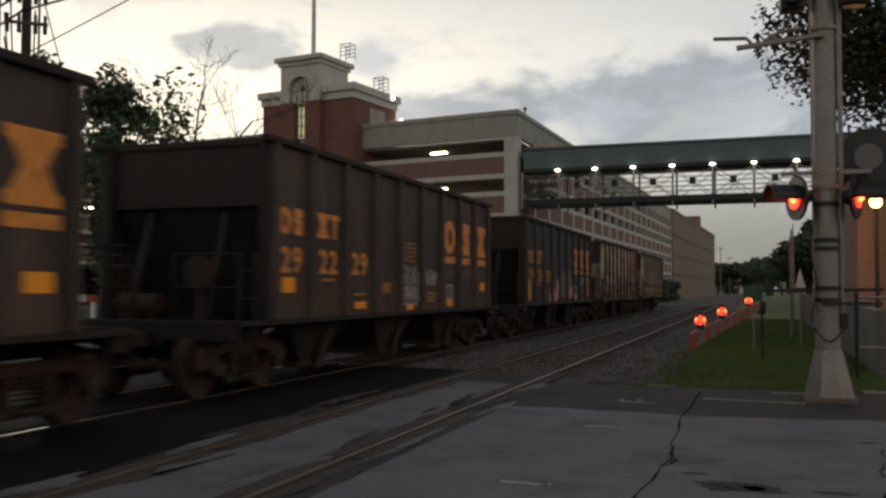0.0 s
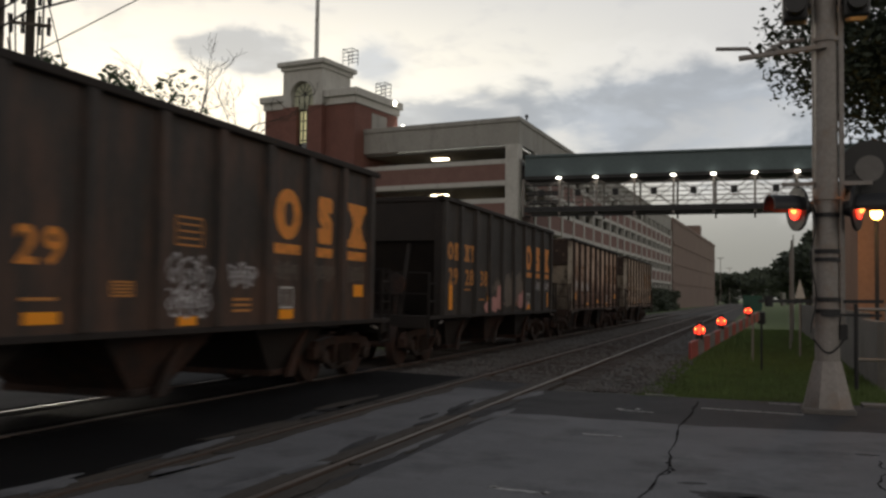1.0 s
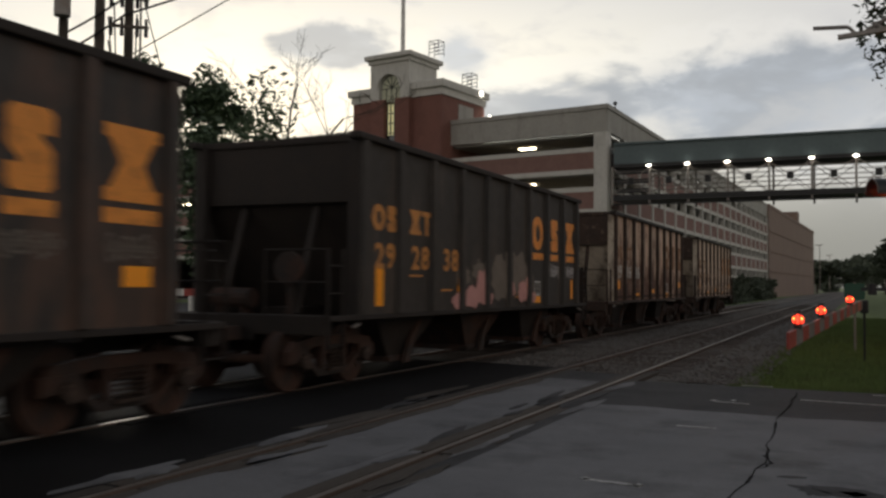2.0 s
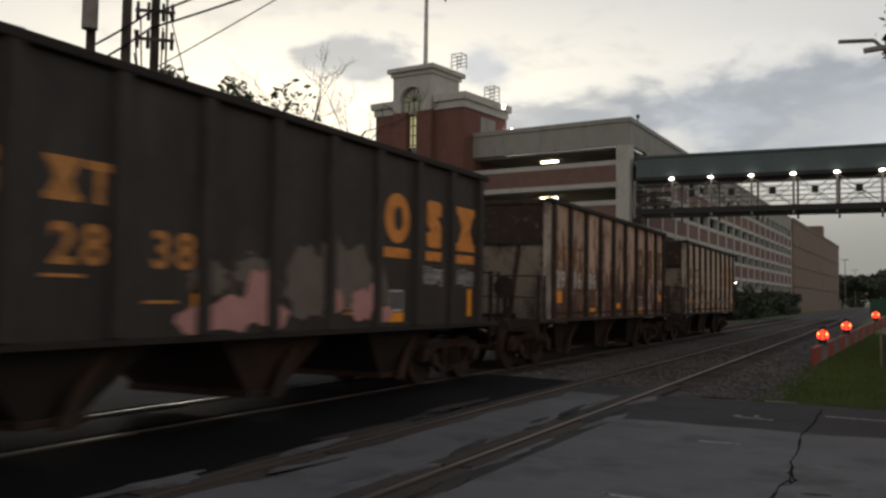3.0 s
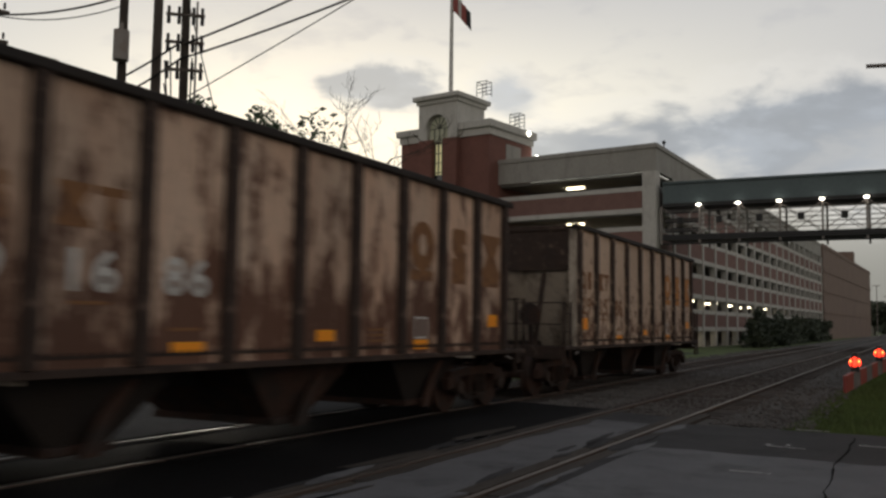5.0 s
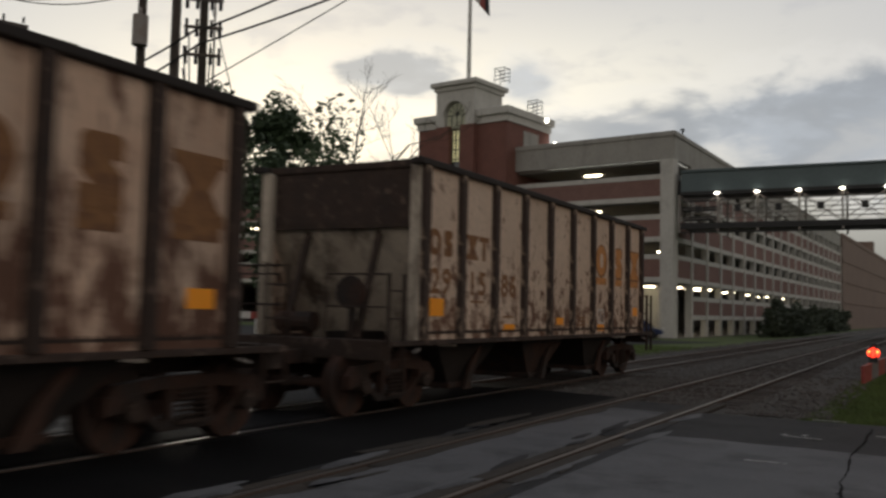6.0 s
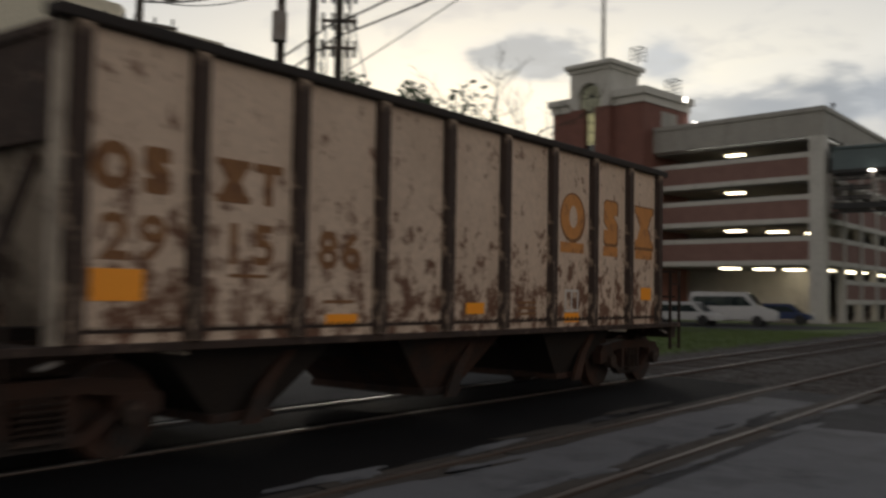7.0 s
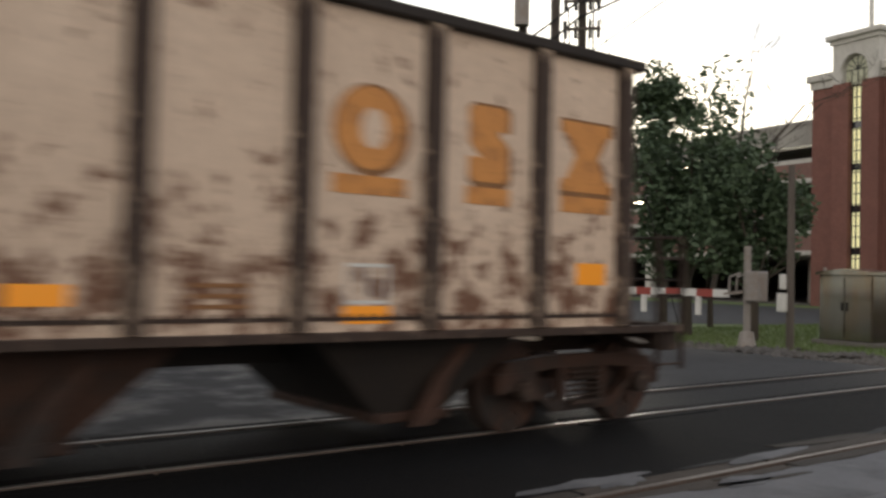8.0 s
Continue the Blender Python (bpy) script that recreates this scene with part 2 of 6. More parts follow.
LAMP_BRIDGE = glow("lamp_bridge", (1.0, 0.93, 0.80), 9.0)
LAMP_SODIUM = glow("lamp_sodium", (1.0, 0.55, 0.12), 14.0)
RED_GLOW = glow("red_signal", (1.0, 0.045, 0.02), 2.8)
AMBER_CORE = glow("amber_core", (1.0, 0.30, 0.06), 4.0)
RED_DIM = glow("red_lens", (0.55, 0.01, 0.01), 0.5)
ORANGE_GLOW = glow("amber_signal", (1.0, 0.22, 0.03), 5.0)

# wagon paints
PAINT_BLACK = mat("wagon_black", (0.038, 0.031, 0.027), (0.022, 0.0185, 0.0165), 1.2, 0.62, bump=0.12, fine=18, stain=(0.105, 0.055, 0.036), stain_amt=0.34, stain_scale=2.0, stretch=(1, 1, 0.3), vary=0.06, patchy=0.14, low=0.10)
PAINT_BLACK_WORN = mat("wagon_black_worn", (0.038, 0.032, 0.028), (0.025, 0.0215, 0.019), 1.4, 0.7, bump=0.15, fine=16, stain=(0.066, 0.052, 0.042), stain_amt=0.34, stain_scale=1.8, stretch=(1, 1, 0.3), vary=0.1)
PAINT_CREAM = mat("wagon_cream", (0.72, 0.56, 0.435), (0.60, 0.455, 0.345), 0.8, 0.75, bump=0.12, fine=14, stain=(0.13, 0.055, 0.028), stain_amt=0.24, stain_scale=4.2, stretch=(1, 1, 0.85), vary=0.05, patchy=0.05, low=0.125)
PAINT_RUST = mat("wagon_rusty_cream", (0.68, 0.52, 0.40), (0.58, 0.36, 0.245), 0.9, 0.8, bump=0.15, fine=14, stain=(0.10, 0.040, 0.022), stain_amt=0.50, stain_scale=3.0, stretch=(1, 1, 0.4), vary=0.16, patchy=0.07, low=0.16)
RIB_WORN = mat("worn_rib", (0.062, 0.038, 0.028), (0.036, 0.024, 0.019), 3.0, 0.85, bump=0.25, fine=22, stain=(0.40, 0.30, 0.22), stain_amt=0.42, stain_scale=4.0, stretch=(1, 1, 0.55), patchy=0.06)
RUST = mat("rust_brown", (0.054, 0.032, 0.023), (0.030, 0.020, 0.016), 3.0, 0.88, bump=0.3, fine=22, stain=(0.20, 0.14, 0.11), stain_amt=0.12, stain_scale=5)
GRIME_CREAM = mat("grimy_cream", (0.62, 0.54, 0.44), (0.42, 0.35, 0.28), 1.2, 0.82, bump=0.15, fine=14, stain=(0.06, 0.038, 0.028), stain_amt=0.42, stain_scale=1.6, stretch=(1, 1, 0.5))
TRUCK_IRON = mat("truck_iron", (0.066, 0.029, 0.018), (0.032, 0.0155, 0.010), 3.0, 0.85, bump=0.25, fine=20, stain=(0.02, 0.018, 0.017), stain_amt=0.4)
# underframe black; also carries the shade on the black wagons' ends
UNDER_SHADE_BLACK = mat("underframe_shade_black", (0.024, 0.016, 0.012), (0.013, 0.010, 0.009), 2.0, 0.8, bump=0.2)
YELLOW_PAINT = mat("yellow_marking", (0.92, 0.345, 0.055), (0.80, 0.28, 0.045), 4.0, 0.6, bump=0.05, stain=(0.25, 0.12, 0.03), stain_amt=0.25, stain_scale=5)
YELLOW_FADED = mat("faded_yellow", (0.68, 0.295, 0.075), (0.56, 0.235, 0.065), 4.0, 0.7, bump=0.05, stain=(0.14, 0.07, 0.035), stain_amt=0.22, stain_scale=5)
RUST_MARK = mat("rusted_marking", (0.30, 0.145, 0.055), (0.20, 0.09, 0.04), 4.0, 0.8, bump=0.05, stain=(0.10, 0.045, 0.028), stain_amt=0.3, stain_scale=6)
# amber reflectors; faint emission imitates the light they throw back
REFLECT_GLOW = glow("reflective_amber_glow", (0.92, 0.33, 0.015), 0.035)
GRAFF_WHITE = mat("spray_white", (0.70, 0.68, 0.69), (0.55, 0.53, 0.55), 3.0, 0.7, bump=0.0)
GRAFF_GREY = mat("spray_grey", (0.21, 0.175, 0.145), (0.14, 0.115, 0.095), 2.0, 0.75, bump=0.0)
GRAFF_PINK = mat("spray_pink", (0.66, 0.34, 0.31), (0.52, 0.26, 0.24), 2.0, 0.75, bump=0.0)

# ---- mesh helpers ----


def box(bm, x0, x1, y0, y1, z0, z1, bevel=0.0):
    r = bmesh.ops.create_cube(bm, size=1.0, matrix=Matrix.Translation(((x0 + x1) / 2, (y0 + y1) / 2, (z0 + z1) / 2)) @ Matrix.Diagonal((abs(x1 - x0), abs(y1 - y0), abs(z1 - z0), 1)))
    if bevel:
        es = list({e for v in r["verts"] for e in v.link_edges})
        bmesh.ops.bevel(bm, geom=es, offset=bevel, segments=2, affect="EDGES", profile=0.5)


def rod(bm, a, b, r0, r1=None, seg=8):
    a, b = Vector(a), Vector(b)
    d = b - a
    q = d.to_track_quat("Z", "Y").to_matrix().to_4x4()
    bmesh.ops.create_cone(bm, cap_ends=True, segments=seg, radius1=r0, radius2=r0 if r1 is None else r1, depth=d.length, matrix=Matrix.Translation((a + b) / 2) @ q)


def tube(bm, pts, r, seg=5):
    """One unbroken round tube along a line of points."""
    pts = [Vector(p) for p in pts]
    rings = []
    for k, p in enumerate(pts):
        q = (pts[min(k + 1, len(pts) - 1)] - pts[max(k - 1, 0)]).to_track_quat("Z", "Y")
        rings.append([bm.verts.new(p + q @ Vector((r * math.cos(2 * math.pi * i / seg), r * math.sin(2 * math.pi * i / seg), 0))) for i in range(seg)])
    for u, v in zip(rings, rings[1:]):
        for i in range(seg):
            bm.faces.new((u[i], u[(i + 1) % seg], v[(i + 1) % seg], v[i]))
    bm.faces.new(rings[0][::-1])
    bm.faces.new(rings[-1])


def bar(bm, a, b, w, t):
    """A square bar from a to b, w wide and t thick."""
    a, b = Vector(a), Vector(b)
    d = b - a
    q = d.to_track_quat("Z", "Y").to_matrix().to_4x4()
    bmesh.ops.create_cube(bm, size=1.0, matrix=Matrix.Translation((a + b) / 2) @ q @ Matrix.Diagonal((w, t, d.length, 1)))


def prism(bm, pts, axis, lo, hi):
    """A polygon pushed along an axis: 'x' takes (y, z), 'y' takes (x, z), 'z' takes (x, y)."""
    def at(p, v):
        return {"x": (v, p[0], p[1]), "y": (p[0], v, p[1]), "z": (p[0], p[1], v)}[axis]
    lower, upper = [bm.verts.new(at(p, lo)) for p in pts], [bm.verts.new(at(p, hi)) for p in pts]
    faces = [bm.faces.new(lower), bm.faces.new(list(reversed(upper)))]
    n = len(pts)
    for i in range(n):
        faces.append(bm.faces.new((lower[i], upper[i], upper[(i + 1) % n], lower[(i + 1) % n])))
    bmesh.ops.recalc_face_normals(bm, faces=faces)


def ball(bm, c, r, seg=12, squash=1.0):
    bmesh.ops.create_uvsphere(bm, u_segments=seg, v_segments=max(6, seg // 2), radius=r, matrix=Matrix.Translation(c) @ Matrix.Diagonal((1, 1, squash, 1)))


def mesh_of(bm, name, material, smooth=False):
    me = bpy.data.meshes.new(name)
    bm.to_mesh(me)
    bm.free()
    if smooth:
        for p in me.polygons:
            p.use_smooth = True
    me.materials.append(material)
    return me


def part(name, bm, material, parent=None, label="", smooth=False):
    ob = new(name, mesh_of(bm, name, material, smooth))
    if parent is not None:
        ob.parent = parent
    if label:
        ob["label"] = label
    return ob


def thing(name, label, category, at=None, group="", kind=""):
    ob = new(name)
    ob.empty_display_size = 0.3
    if at is not None:
        ob.matrix_basis = at
    return tagged(ob, label, category, group, kind)


def solid(name, bm, material, label, category, at=None, group="", kind="", smooth=False):
    ob = new(name, mesh_of(bm, name, material, smooth))
    if at is not None:
        ob.matrix_basis = at
    return tagged(ob, label, category, group, kind)


def share(ob, name, m, parent=None):
    """Another object on the same mesh."""
    o = new(name, ob.data)
    o.parent = parent if parent is not None else ob.parent
    o.matrix_basis = m
    return o


# ---- plan: the near track's middle at x = -4.5, the train's at x = -8.55; y runs along the rails ----
NEAR_X, TRAIN_X = -4.5, -8.55
ROAD_Y = 16.5           # the crossing road's far edge at the near track


def build_ground():
    bm = bmesh.new()
    bmesh.ops.create_grid(bm, x_segments=40, y_segments=40, size=2500, matrix=Matrix.Translation((0, 800, -0.14)))
    solid("ground", bm, GRASS, "short green grass stretching away beside the railway", "ground", kind="structure")
    # the crossing road, on both sides of and between the rails
    road = thing("road", "worn grey asphalt road crossing two railway tracks", "road", kind="structure")
    spans = [(-3.62, 60.0, ASPHALT, 15.6, 15.2), (-5.12, -3.88, ASPHALT, 17.0, 16.6), (-7.66, -5.38, ASPHALT_DARK_SHADED, 18.0, 17.4),
             (-9.18, -7.92, ASPHALT_WET_SHADED, 18.6, 18.2), (-16.0, -9.42, WET_FILM, 9.0, 9.3), (-75.0, -16.0, ASPHALT, 21.0, 19.3)]
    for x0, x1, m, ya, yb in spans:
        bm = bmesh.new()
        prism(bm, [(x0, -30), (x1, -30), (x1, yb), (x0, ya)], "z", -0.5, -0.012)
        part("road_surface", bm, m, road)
    bm = bmesh.new()
    prism(bm, [(-16.0, 9.0), (-9.42, 9.3), (-9.42, 18.8), (-16.0, 19.3)], "z", -0.5, -0.012)
    part("road_surface", bm, ASPHALT, road)
    # paler worn overlay on the approach, with an uneven edge
    bm = bmesh.new()
    rng = random.Random(4)
    edge = [(x, 12.25 + 0.12 * math.sin(1.7 * x) + rng.uniform(-0.08, 0.08)) for x in np.arange(-3.3, 9.0, 0.3)]
    prism(bm, [(-3.25, -25), (9.0, -25)] + list(reversed(edge)), "z", -0.02, -0.006)
    part("overlay", bm, ASPHALT_PALE, road, "paler worn asphalt overlay")
    bm = bmesh.new()
    edge = [(-5.0 + 0.05 * math.sin(3 * y), y) for y in np.arange(-20, 15.6, 0.6)]
    prism(bm, edge + [(-4.0, 15.2), (-4.0, -20)], "z", -0.02, -0.007)
    part("overlay", bm, ASPHALT_PALE, road)
    # cracks: thin dark sealed lines
    for k, (pts, w) in enumerate([([(-1.0, 4.0), (-0.86, 5.2), (-1.02, 6.4), (-0.90, 7.6), (-0.83, 8.9), (-0.88, 9.9), (-0.93, 11.6), (-0.92, 13.1), (-0.9, 15.0)], 0.026),
                                  ([(-0.84, 8.6), (-0.75, 8.9), (-0.86, 9.3)], 0.03), ([(1.12, 10.25), (1.16, 9.7), (1.05, 9.28), (1.0, 8.9), (1.02, 8.5), (0.93, 7.9), (0.85, 6.6)], 0.02)]):
        bm = bmesh.new()
        rng = random.Random(k)
        fine = []
        for (xa, ya), (xb, yb) in zip(pts, pts[1:]):
            fine += [(xa + (xb - xa) * s + rng.uniform(-0.03, 0.03), ya + (yb - ya) * s) for s in (0, 0.25, 0.5, 0.75)]
        fine.append(pts[-1])
        for a, b in zip(fine, fine[1:]):
            bar(bm, (*a, -0.006), (*b, -0.006), w * rng.uniform(0.35, 1.2), 0.004)
        part("crack", bm, CRACK, road, "dark jagged crack")
    # the parking lot before the garage
    bm = bmesh.new()
    prism(bm, [(-12.6, 62.0), (-16.5, 47.6), (-24.0, 32.5), (-60.0, 21.5), (-75.0, 64.0)], "z", -0.4, -0.125)
    part("parking_lot", bm, ASPHALT, road, "dark asphalt parking lot")
    # scraped dark patches on the approach
    rng = random.Random(21)
    for x, y, l, w in [(-0.17, 7.95, 0.34, 0.22), (0.02, 7.85, 0.22, 0.14), (-0.52, 8.35, 0.14, 0.05), (1.06, 10.6, 0.12, 0.05), (-0.34, 7.8, 0.14, 0.16), (0.55, 7.9, 0.16, 0.06)]:
        bm = bmesh.new()
        prism(bm, [(l * math.cos(2 * math.pi * i / 18) * rng.uniform(0.45, 1.15), w * math.sin(2 * math.pi * i / 18) * rng.uniform(0.45, 1.15)) for i in range(18)], "z", -0.003, 0.003)
        o = part("worn_patch", bm, ASPHALT, road)
        o.matrix_basis = pose(x, y, -0.0055, 0, 0, rng.uniform(-15, 15))
    # worn utility paint marks
    for x, y, l, a in [(-1.65, 13.28, 0.5, -14), (-1.55, 15.7, 0.5, -3), (-1.87, 7.45, 0.5, -9), (-1.65, 13.55, 0.12, 80), (-1.9, 13.45, 0.14, 60), (-2.1, 7.5, 0.09, 60), (-1.65, 7.44, 0.09, 60), (-0.1, 14.0, 1.4, -7), (-1.73, 10.8, 0.45, -4), (0.7, 15.2, 1.1, -3)]:
        bm = bmesh.new()
        box(bm, -l / 2, l / 2, -0.035, 0.035, 0, 0.004)
        o = part("paint_mark", bm, ROAD_PAINT, road, "faded white paint mark")
        o.matrix_basis = pose(x, y, -0.0055, 0, 0, a)
    # worn brown-black scars beside the near rails
    rng = random.Random(12)
    for k in range(46):
        x = rng.choice((-3.55, -3.45, -4.15, -4.0, -5.0, -5.55, -5.7)) + rng.uniform(-0.12, 0.12)
        y, l, w = rng.uniform(2.5, 15.0), rng.uniform(0.3, 1.3), rng.uniform(0.05, 0.16)
        bm = bmesh.new()
        n = 12
        prism(bm, [(w * math.cos(2 * math.pi * i / n) * rng.uniform(0.5, 1.1), l * math.sin(2 * math.pi * i / n) * rng.uniform(0.6, 1.1)) for i in range(n)], "z", -0.003, 0.003)
        o = part("worn_patch", bm, rng.choice((TIMBER, ASPHALT, TIMBER, ASPHALT, ASPHALT_PALE)), road)
        o.matrix_basis = pose(x, y, -0.006 + 0.0003 * (k % 12), 0, 0, rng.uniform(-6, 6))
    # ballast shoulders
    bed = thing("ballast", "grey crushed stone ballast under the tracks", "ballast", kind="structure")
    bm = bmesh.new()
    prism(bm, [(-11.2, -0.14), (-10.4, -0.07), (-3.0, -0.07), (-1.9, -0.14), (-1.9, -0.3), (-11.2, -0.3)], "y", 16.0, 420.0)
    part("ballast_bed", bm, BALLAST_BED, bed)
    bm = bmesh.new()
    prism(bm, [(-11.2, -0.14), (-10.4, -0.07), (-3.0, -0.07), (-1.9, -0.14), (-1.9, -0.3), (-11.2, -0.3)], "y", -200.0, -29.5)
    part("ballast_bed", bm, BALLAST_BED, bed)
    # loose stones, denser on the shoulders
    rng = random.Random(9)
    verts, faces = [], []
    def stone(x, y, r):
        n = len(verts)
        for dx, dy, dz in ((1, 0, 0), (-1, 0, 0), (0, 1, 0), (0, -1, 0), (0, 0, 0.8), (0, 0, -0.5)):
            verts.append((x + dx * r * rng.uniform(0.6, 1.2), y + dy * r * rng.uniform(0.6, 1.2), -0.06 + dz * r * rng.uniform(0.6, 1.2)))
        for a, b in ((0, 2), (2, 1), (1, 3), (3, 0)):
            faces.append((n + a, n + b, n + 4))
            faces.append((n + b, n + a, n + 5))
    for i in range(9000):
        y = 16.4 + 60 * rng.random() ** 2
        x = rng.choice((rng.uniform(-3.3, -1.6), rng.uniform(-7.2, -5.6), rng.uniform(-7.2, -5.6), rng.uniform(-5.2, -3.8), rng.uniform(-11.2, -9.6)))
        stone(x, y, rng.uniform(0.025, 0.06))
    for i in range(700):
        stone(rng.uniform(-16.5, -10.5), rng.uniform(18.6, 21.5), rng.uniform(0.03, 0.10))
    me = bpy.data.meshes.new("loose_stones")
    me.from_pydata(verts, [], faces)
    me.materials.append(BALLAST)
    o = new("loose_stones", me)
    o.parent = bed
    o["kind"] = "stuff"


def build_track(xc, label):
    tr = thing("track", label, "railway track", kind="structure")
    for s in (-0.7525, 0.7525):
        bm = bmesh.new()
        prism(bm, [(-0.07, -0.16), (0.07, -0.16), (0.07, -0.145), (0.012, -0.13), (0.012, -0.05), (0.035, -0.04), (0.035, -0.004), (-0.035, -0.004), (-0.035, -0.04), (-0.012, -0.05), (-0.012, -0.13), (-0.07, -0.145)], "y", -200, 420)
        o = part("rail", bm, RAIL, tr)
        o.location.x = xc + s
        bm = bmesh.new()
        box(bm, -0.030, 0.030, -200, 420, -0.005, 0.001)
        o = part("rail_head", bm, RAIL_TOP if xc == TRAIN_X else RAIL_WORN, tr, "polished steel rail head" if xc == TRAIN_X else "worn steel rail head")
        o.location.x = xc + s
        # crossing timbers beside the near rails; shaded dark asphalt strips at the train's rails
        for side in (-1, 1):
            bm = bmesh.new()
            box(bm, -0.09, 0.09, 0, 2.36, -0.12, -0.004, 0.012)
            first = None
            for k in range(19):
                m = pose(xc + s + side * 0.165, -28 + k * 2.4, random.Random(k).uniform(-0.008, 0.004))
                if first is None:
                    first = part("timber", bm, TIMBER if xc == NEAR_X else ASPHALT_DARK_SHADED, tr)
                    first.matrix_basis = m
                else:
                    share(first, "timber", m)
    bm = bmesh.new()
    box(bm, -1.3, 1.3, -0.11, 0.11, -0.2, -0.052, 0.01)
    first = part("tie", bm, TIE, tr)
    first.matrix_basis = pose(xc, 17.4, 0)
    for k in range(1, 150):
        share(first, "tie", pose(xc + random.uniform(-0.03, 0.03), 17.4 + 0.52 * k, random.uniform(-0.01, 0.005), 0, 0, random.uniform(-1, 1)))


build_ground()
build_track(NEAR_X, "empty railway track with steel rails on dark timber ties")
build_track(TRAIN_X, "railway track carrying the coal train")

# ---- wagons ----
HALF, SILL, TOP, HW = 5.89, 1.12, 3.94, 1.55
PANELS = 9
PITCH = 2 * HALF / PANELS
WHEEL_R = 0.46
TRUCK_Y = 5.78


GLYPHS = {}


def glyph(ch, height, material):
    """One bold upright digit as a flat mesh about its middle."""
    key = (ch, height, material.name)
    if key not in GLYPHS:
        cu = bpy.data.curves.new("digit", "FONT")
        cu.body, cu.size, cu.extrude, cu.offset = ch, height * 1.38, 0.002, height * 0.035
        tmp = new("digit_curve", cu)
        me = bpy.data.meshes.new_from_object(tmp.evaluated_get(bpy.context.evaluated_depsgraph_get()))
        bpy.data.objects.remove(tmp)
        bpy.data.curves.remove(cu)
        xs, ys = [v.co.x for v in me.vertices], [v.co.y for v in me.vertices]
        for v in me.vertices:
            v.co.x, v.co.y = (v.co.x - (min(xs) + max(xs)) / 2) * 1.12, v.co.y - (min(ys) + max(ys)) / 2
        me.materials.clear()
        me.materials.append(material)
        GLYPHS[key] = me
    return GLYPHS[key]


def number_mesh(digits, height, material, parent, y, z):
    """Bold painted digits, each a part."""
    for k, ch in enumerate(digits):
        o = new("digit", glyph(ch, height, material))
        o.parent = parent
        o["label"] = "painted digit"
        o.matrix_basis = on_side(y + (k - (len(digits) - 1) / 2) * height * 0.95, z)


def on_side(y, z):
    """A pose on the wagon's side that faces the road: local x runs along the wagon to its rear, local y up."""
    return Matrix.Translation((HW + 0.006, y, z)) @ Matrix(((0, 0, 1, 0), (1, 0, 0, 0), (0, 1, 0, 0), (0, 0, 0, 1)))


def panel_y(i):
    """The middle of panel i, counted 1 to 9 from the front of the moving train."""
    return -HALF + (i - 0.5) * PITCH


def flat(bm, pts, t=0.003):
    prism(bm, pts, "z", 0, t)


def plate(name, material, parent, y, z, w, h, label=""):
    bm = bmesh.new()
    flat(bm, [(-w / 2, -h / 2), (w / 2, -h / 2), (w / 2, h / 2), (-w / 2, h / 2)])
    o = part(name, bm, material, parent, label)
    o.matrix_basis = on_side(y, z)
    return o


def emblem_shapes(k):
    """Three bold plain shapes: a thick ring, a notched block and an hourglass, scaled by k."""
    h = 0.40 * k
    ring = bmesh.new()
    outer = [(0.41 * k * math.cos(2 * math.pi * i / 28), h * math.sin(2 * math.pi * i / 28)) for i in range(29)]
    inner = [(0.15 * k * math.cos(2 * math.pi * i / 28) + 0.03 * k, 0.2 * k * math.sin(2 * math.pi * i / 28)) for i in range(29)]
    for a, b, c, d in zip(outer, outer[1:], inner[1:], inner):
        flat(ring, [a, b, c, d])
    bmesh.ops.remove_doubles(ring, verts=ring.verts[:], dist=0.0005)
    block = bmesh.new()
    flat(block, [(x * k, y * k) for x, y in ((-0.27, -0.34), (-0.2, -0.4), (0.2, -0.4), (0.27, -0.34), (0.27, -0.02), (0.2, 0.05), (0.13, 0.10), (0.13, 0.15), (0.27, 0.14), (0.27, 0.34), (0.2, 0.4),
                                             (-0.2, 0.4), (-0.27, 0.34), (-0.27, 0.02), (-0.2, -0.05), (-0.13, -0.10), (-0.13, -0.15), (-0.27, -0.14))])
    glass_ = bmesh.new()
    flat(glass_, [(x * k, y * k) for x, y in ((-0.40, 0.4), (0.40, 0.4), (0.40, 0.26), (0.33, 0.26), (0.17, 0.0), (0.33, -0.26), (0.40, -0.26), (0.40, -0.4), (-0.40, -0.4), (-0.40, -0.26), (-0.33, -0.26), (-0.17, 0.0), (-0.33, 0.26), (-0.40, 0.26))])
    return ring, block, glass_


def emblem(material, parent, z=2.84, outline=None, k=1.0):
    """The three shapes on the last panels with a bar under each."""
    for i, (bm, w) in enumerate(zip(emblem_shapes(k), (0.84, 0.60, 0.80))):
        o = part("emblem_shape", bm, material, parent, "bold yellow painted emblem shape")
        o.matrix_basis = on_side(panel_y(7 + i), z)
        plate("emblem_bar", material, parent, panel_y(7 + i), z - 0.55 * k, w * k, 0.16)
    if outline:
        for i, bm in enumerate(emblem_shapes(1.12 * k)):
            o = part("emblem_outline", bm, outline, parent, "dark outline round the emblem shape")
            o.matrix_basis = Matrix.Translation((-0.003, 0, 0)) @ on_side(panel_y(7 + i) + 0.02, z - 0.015)


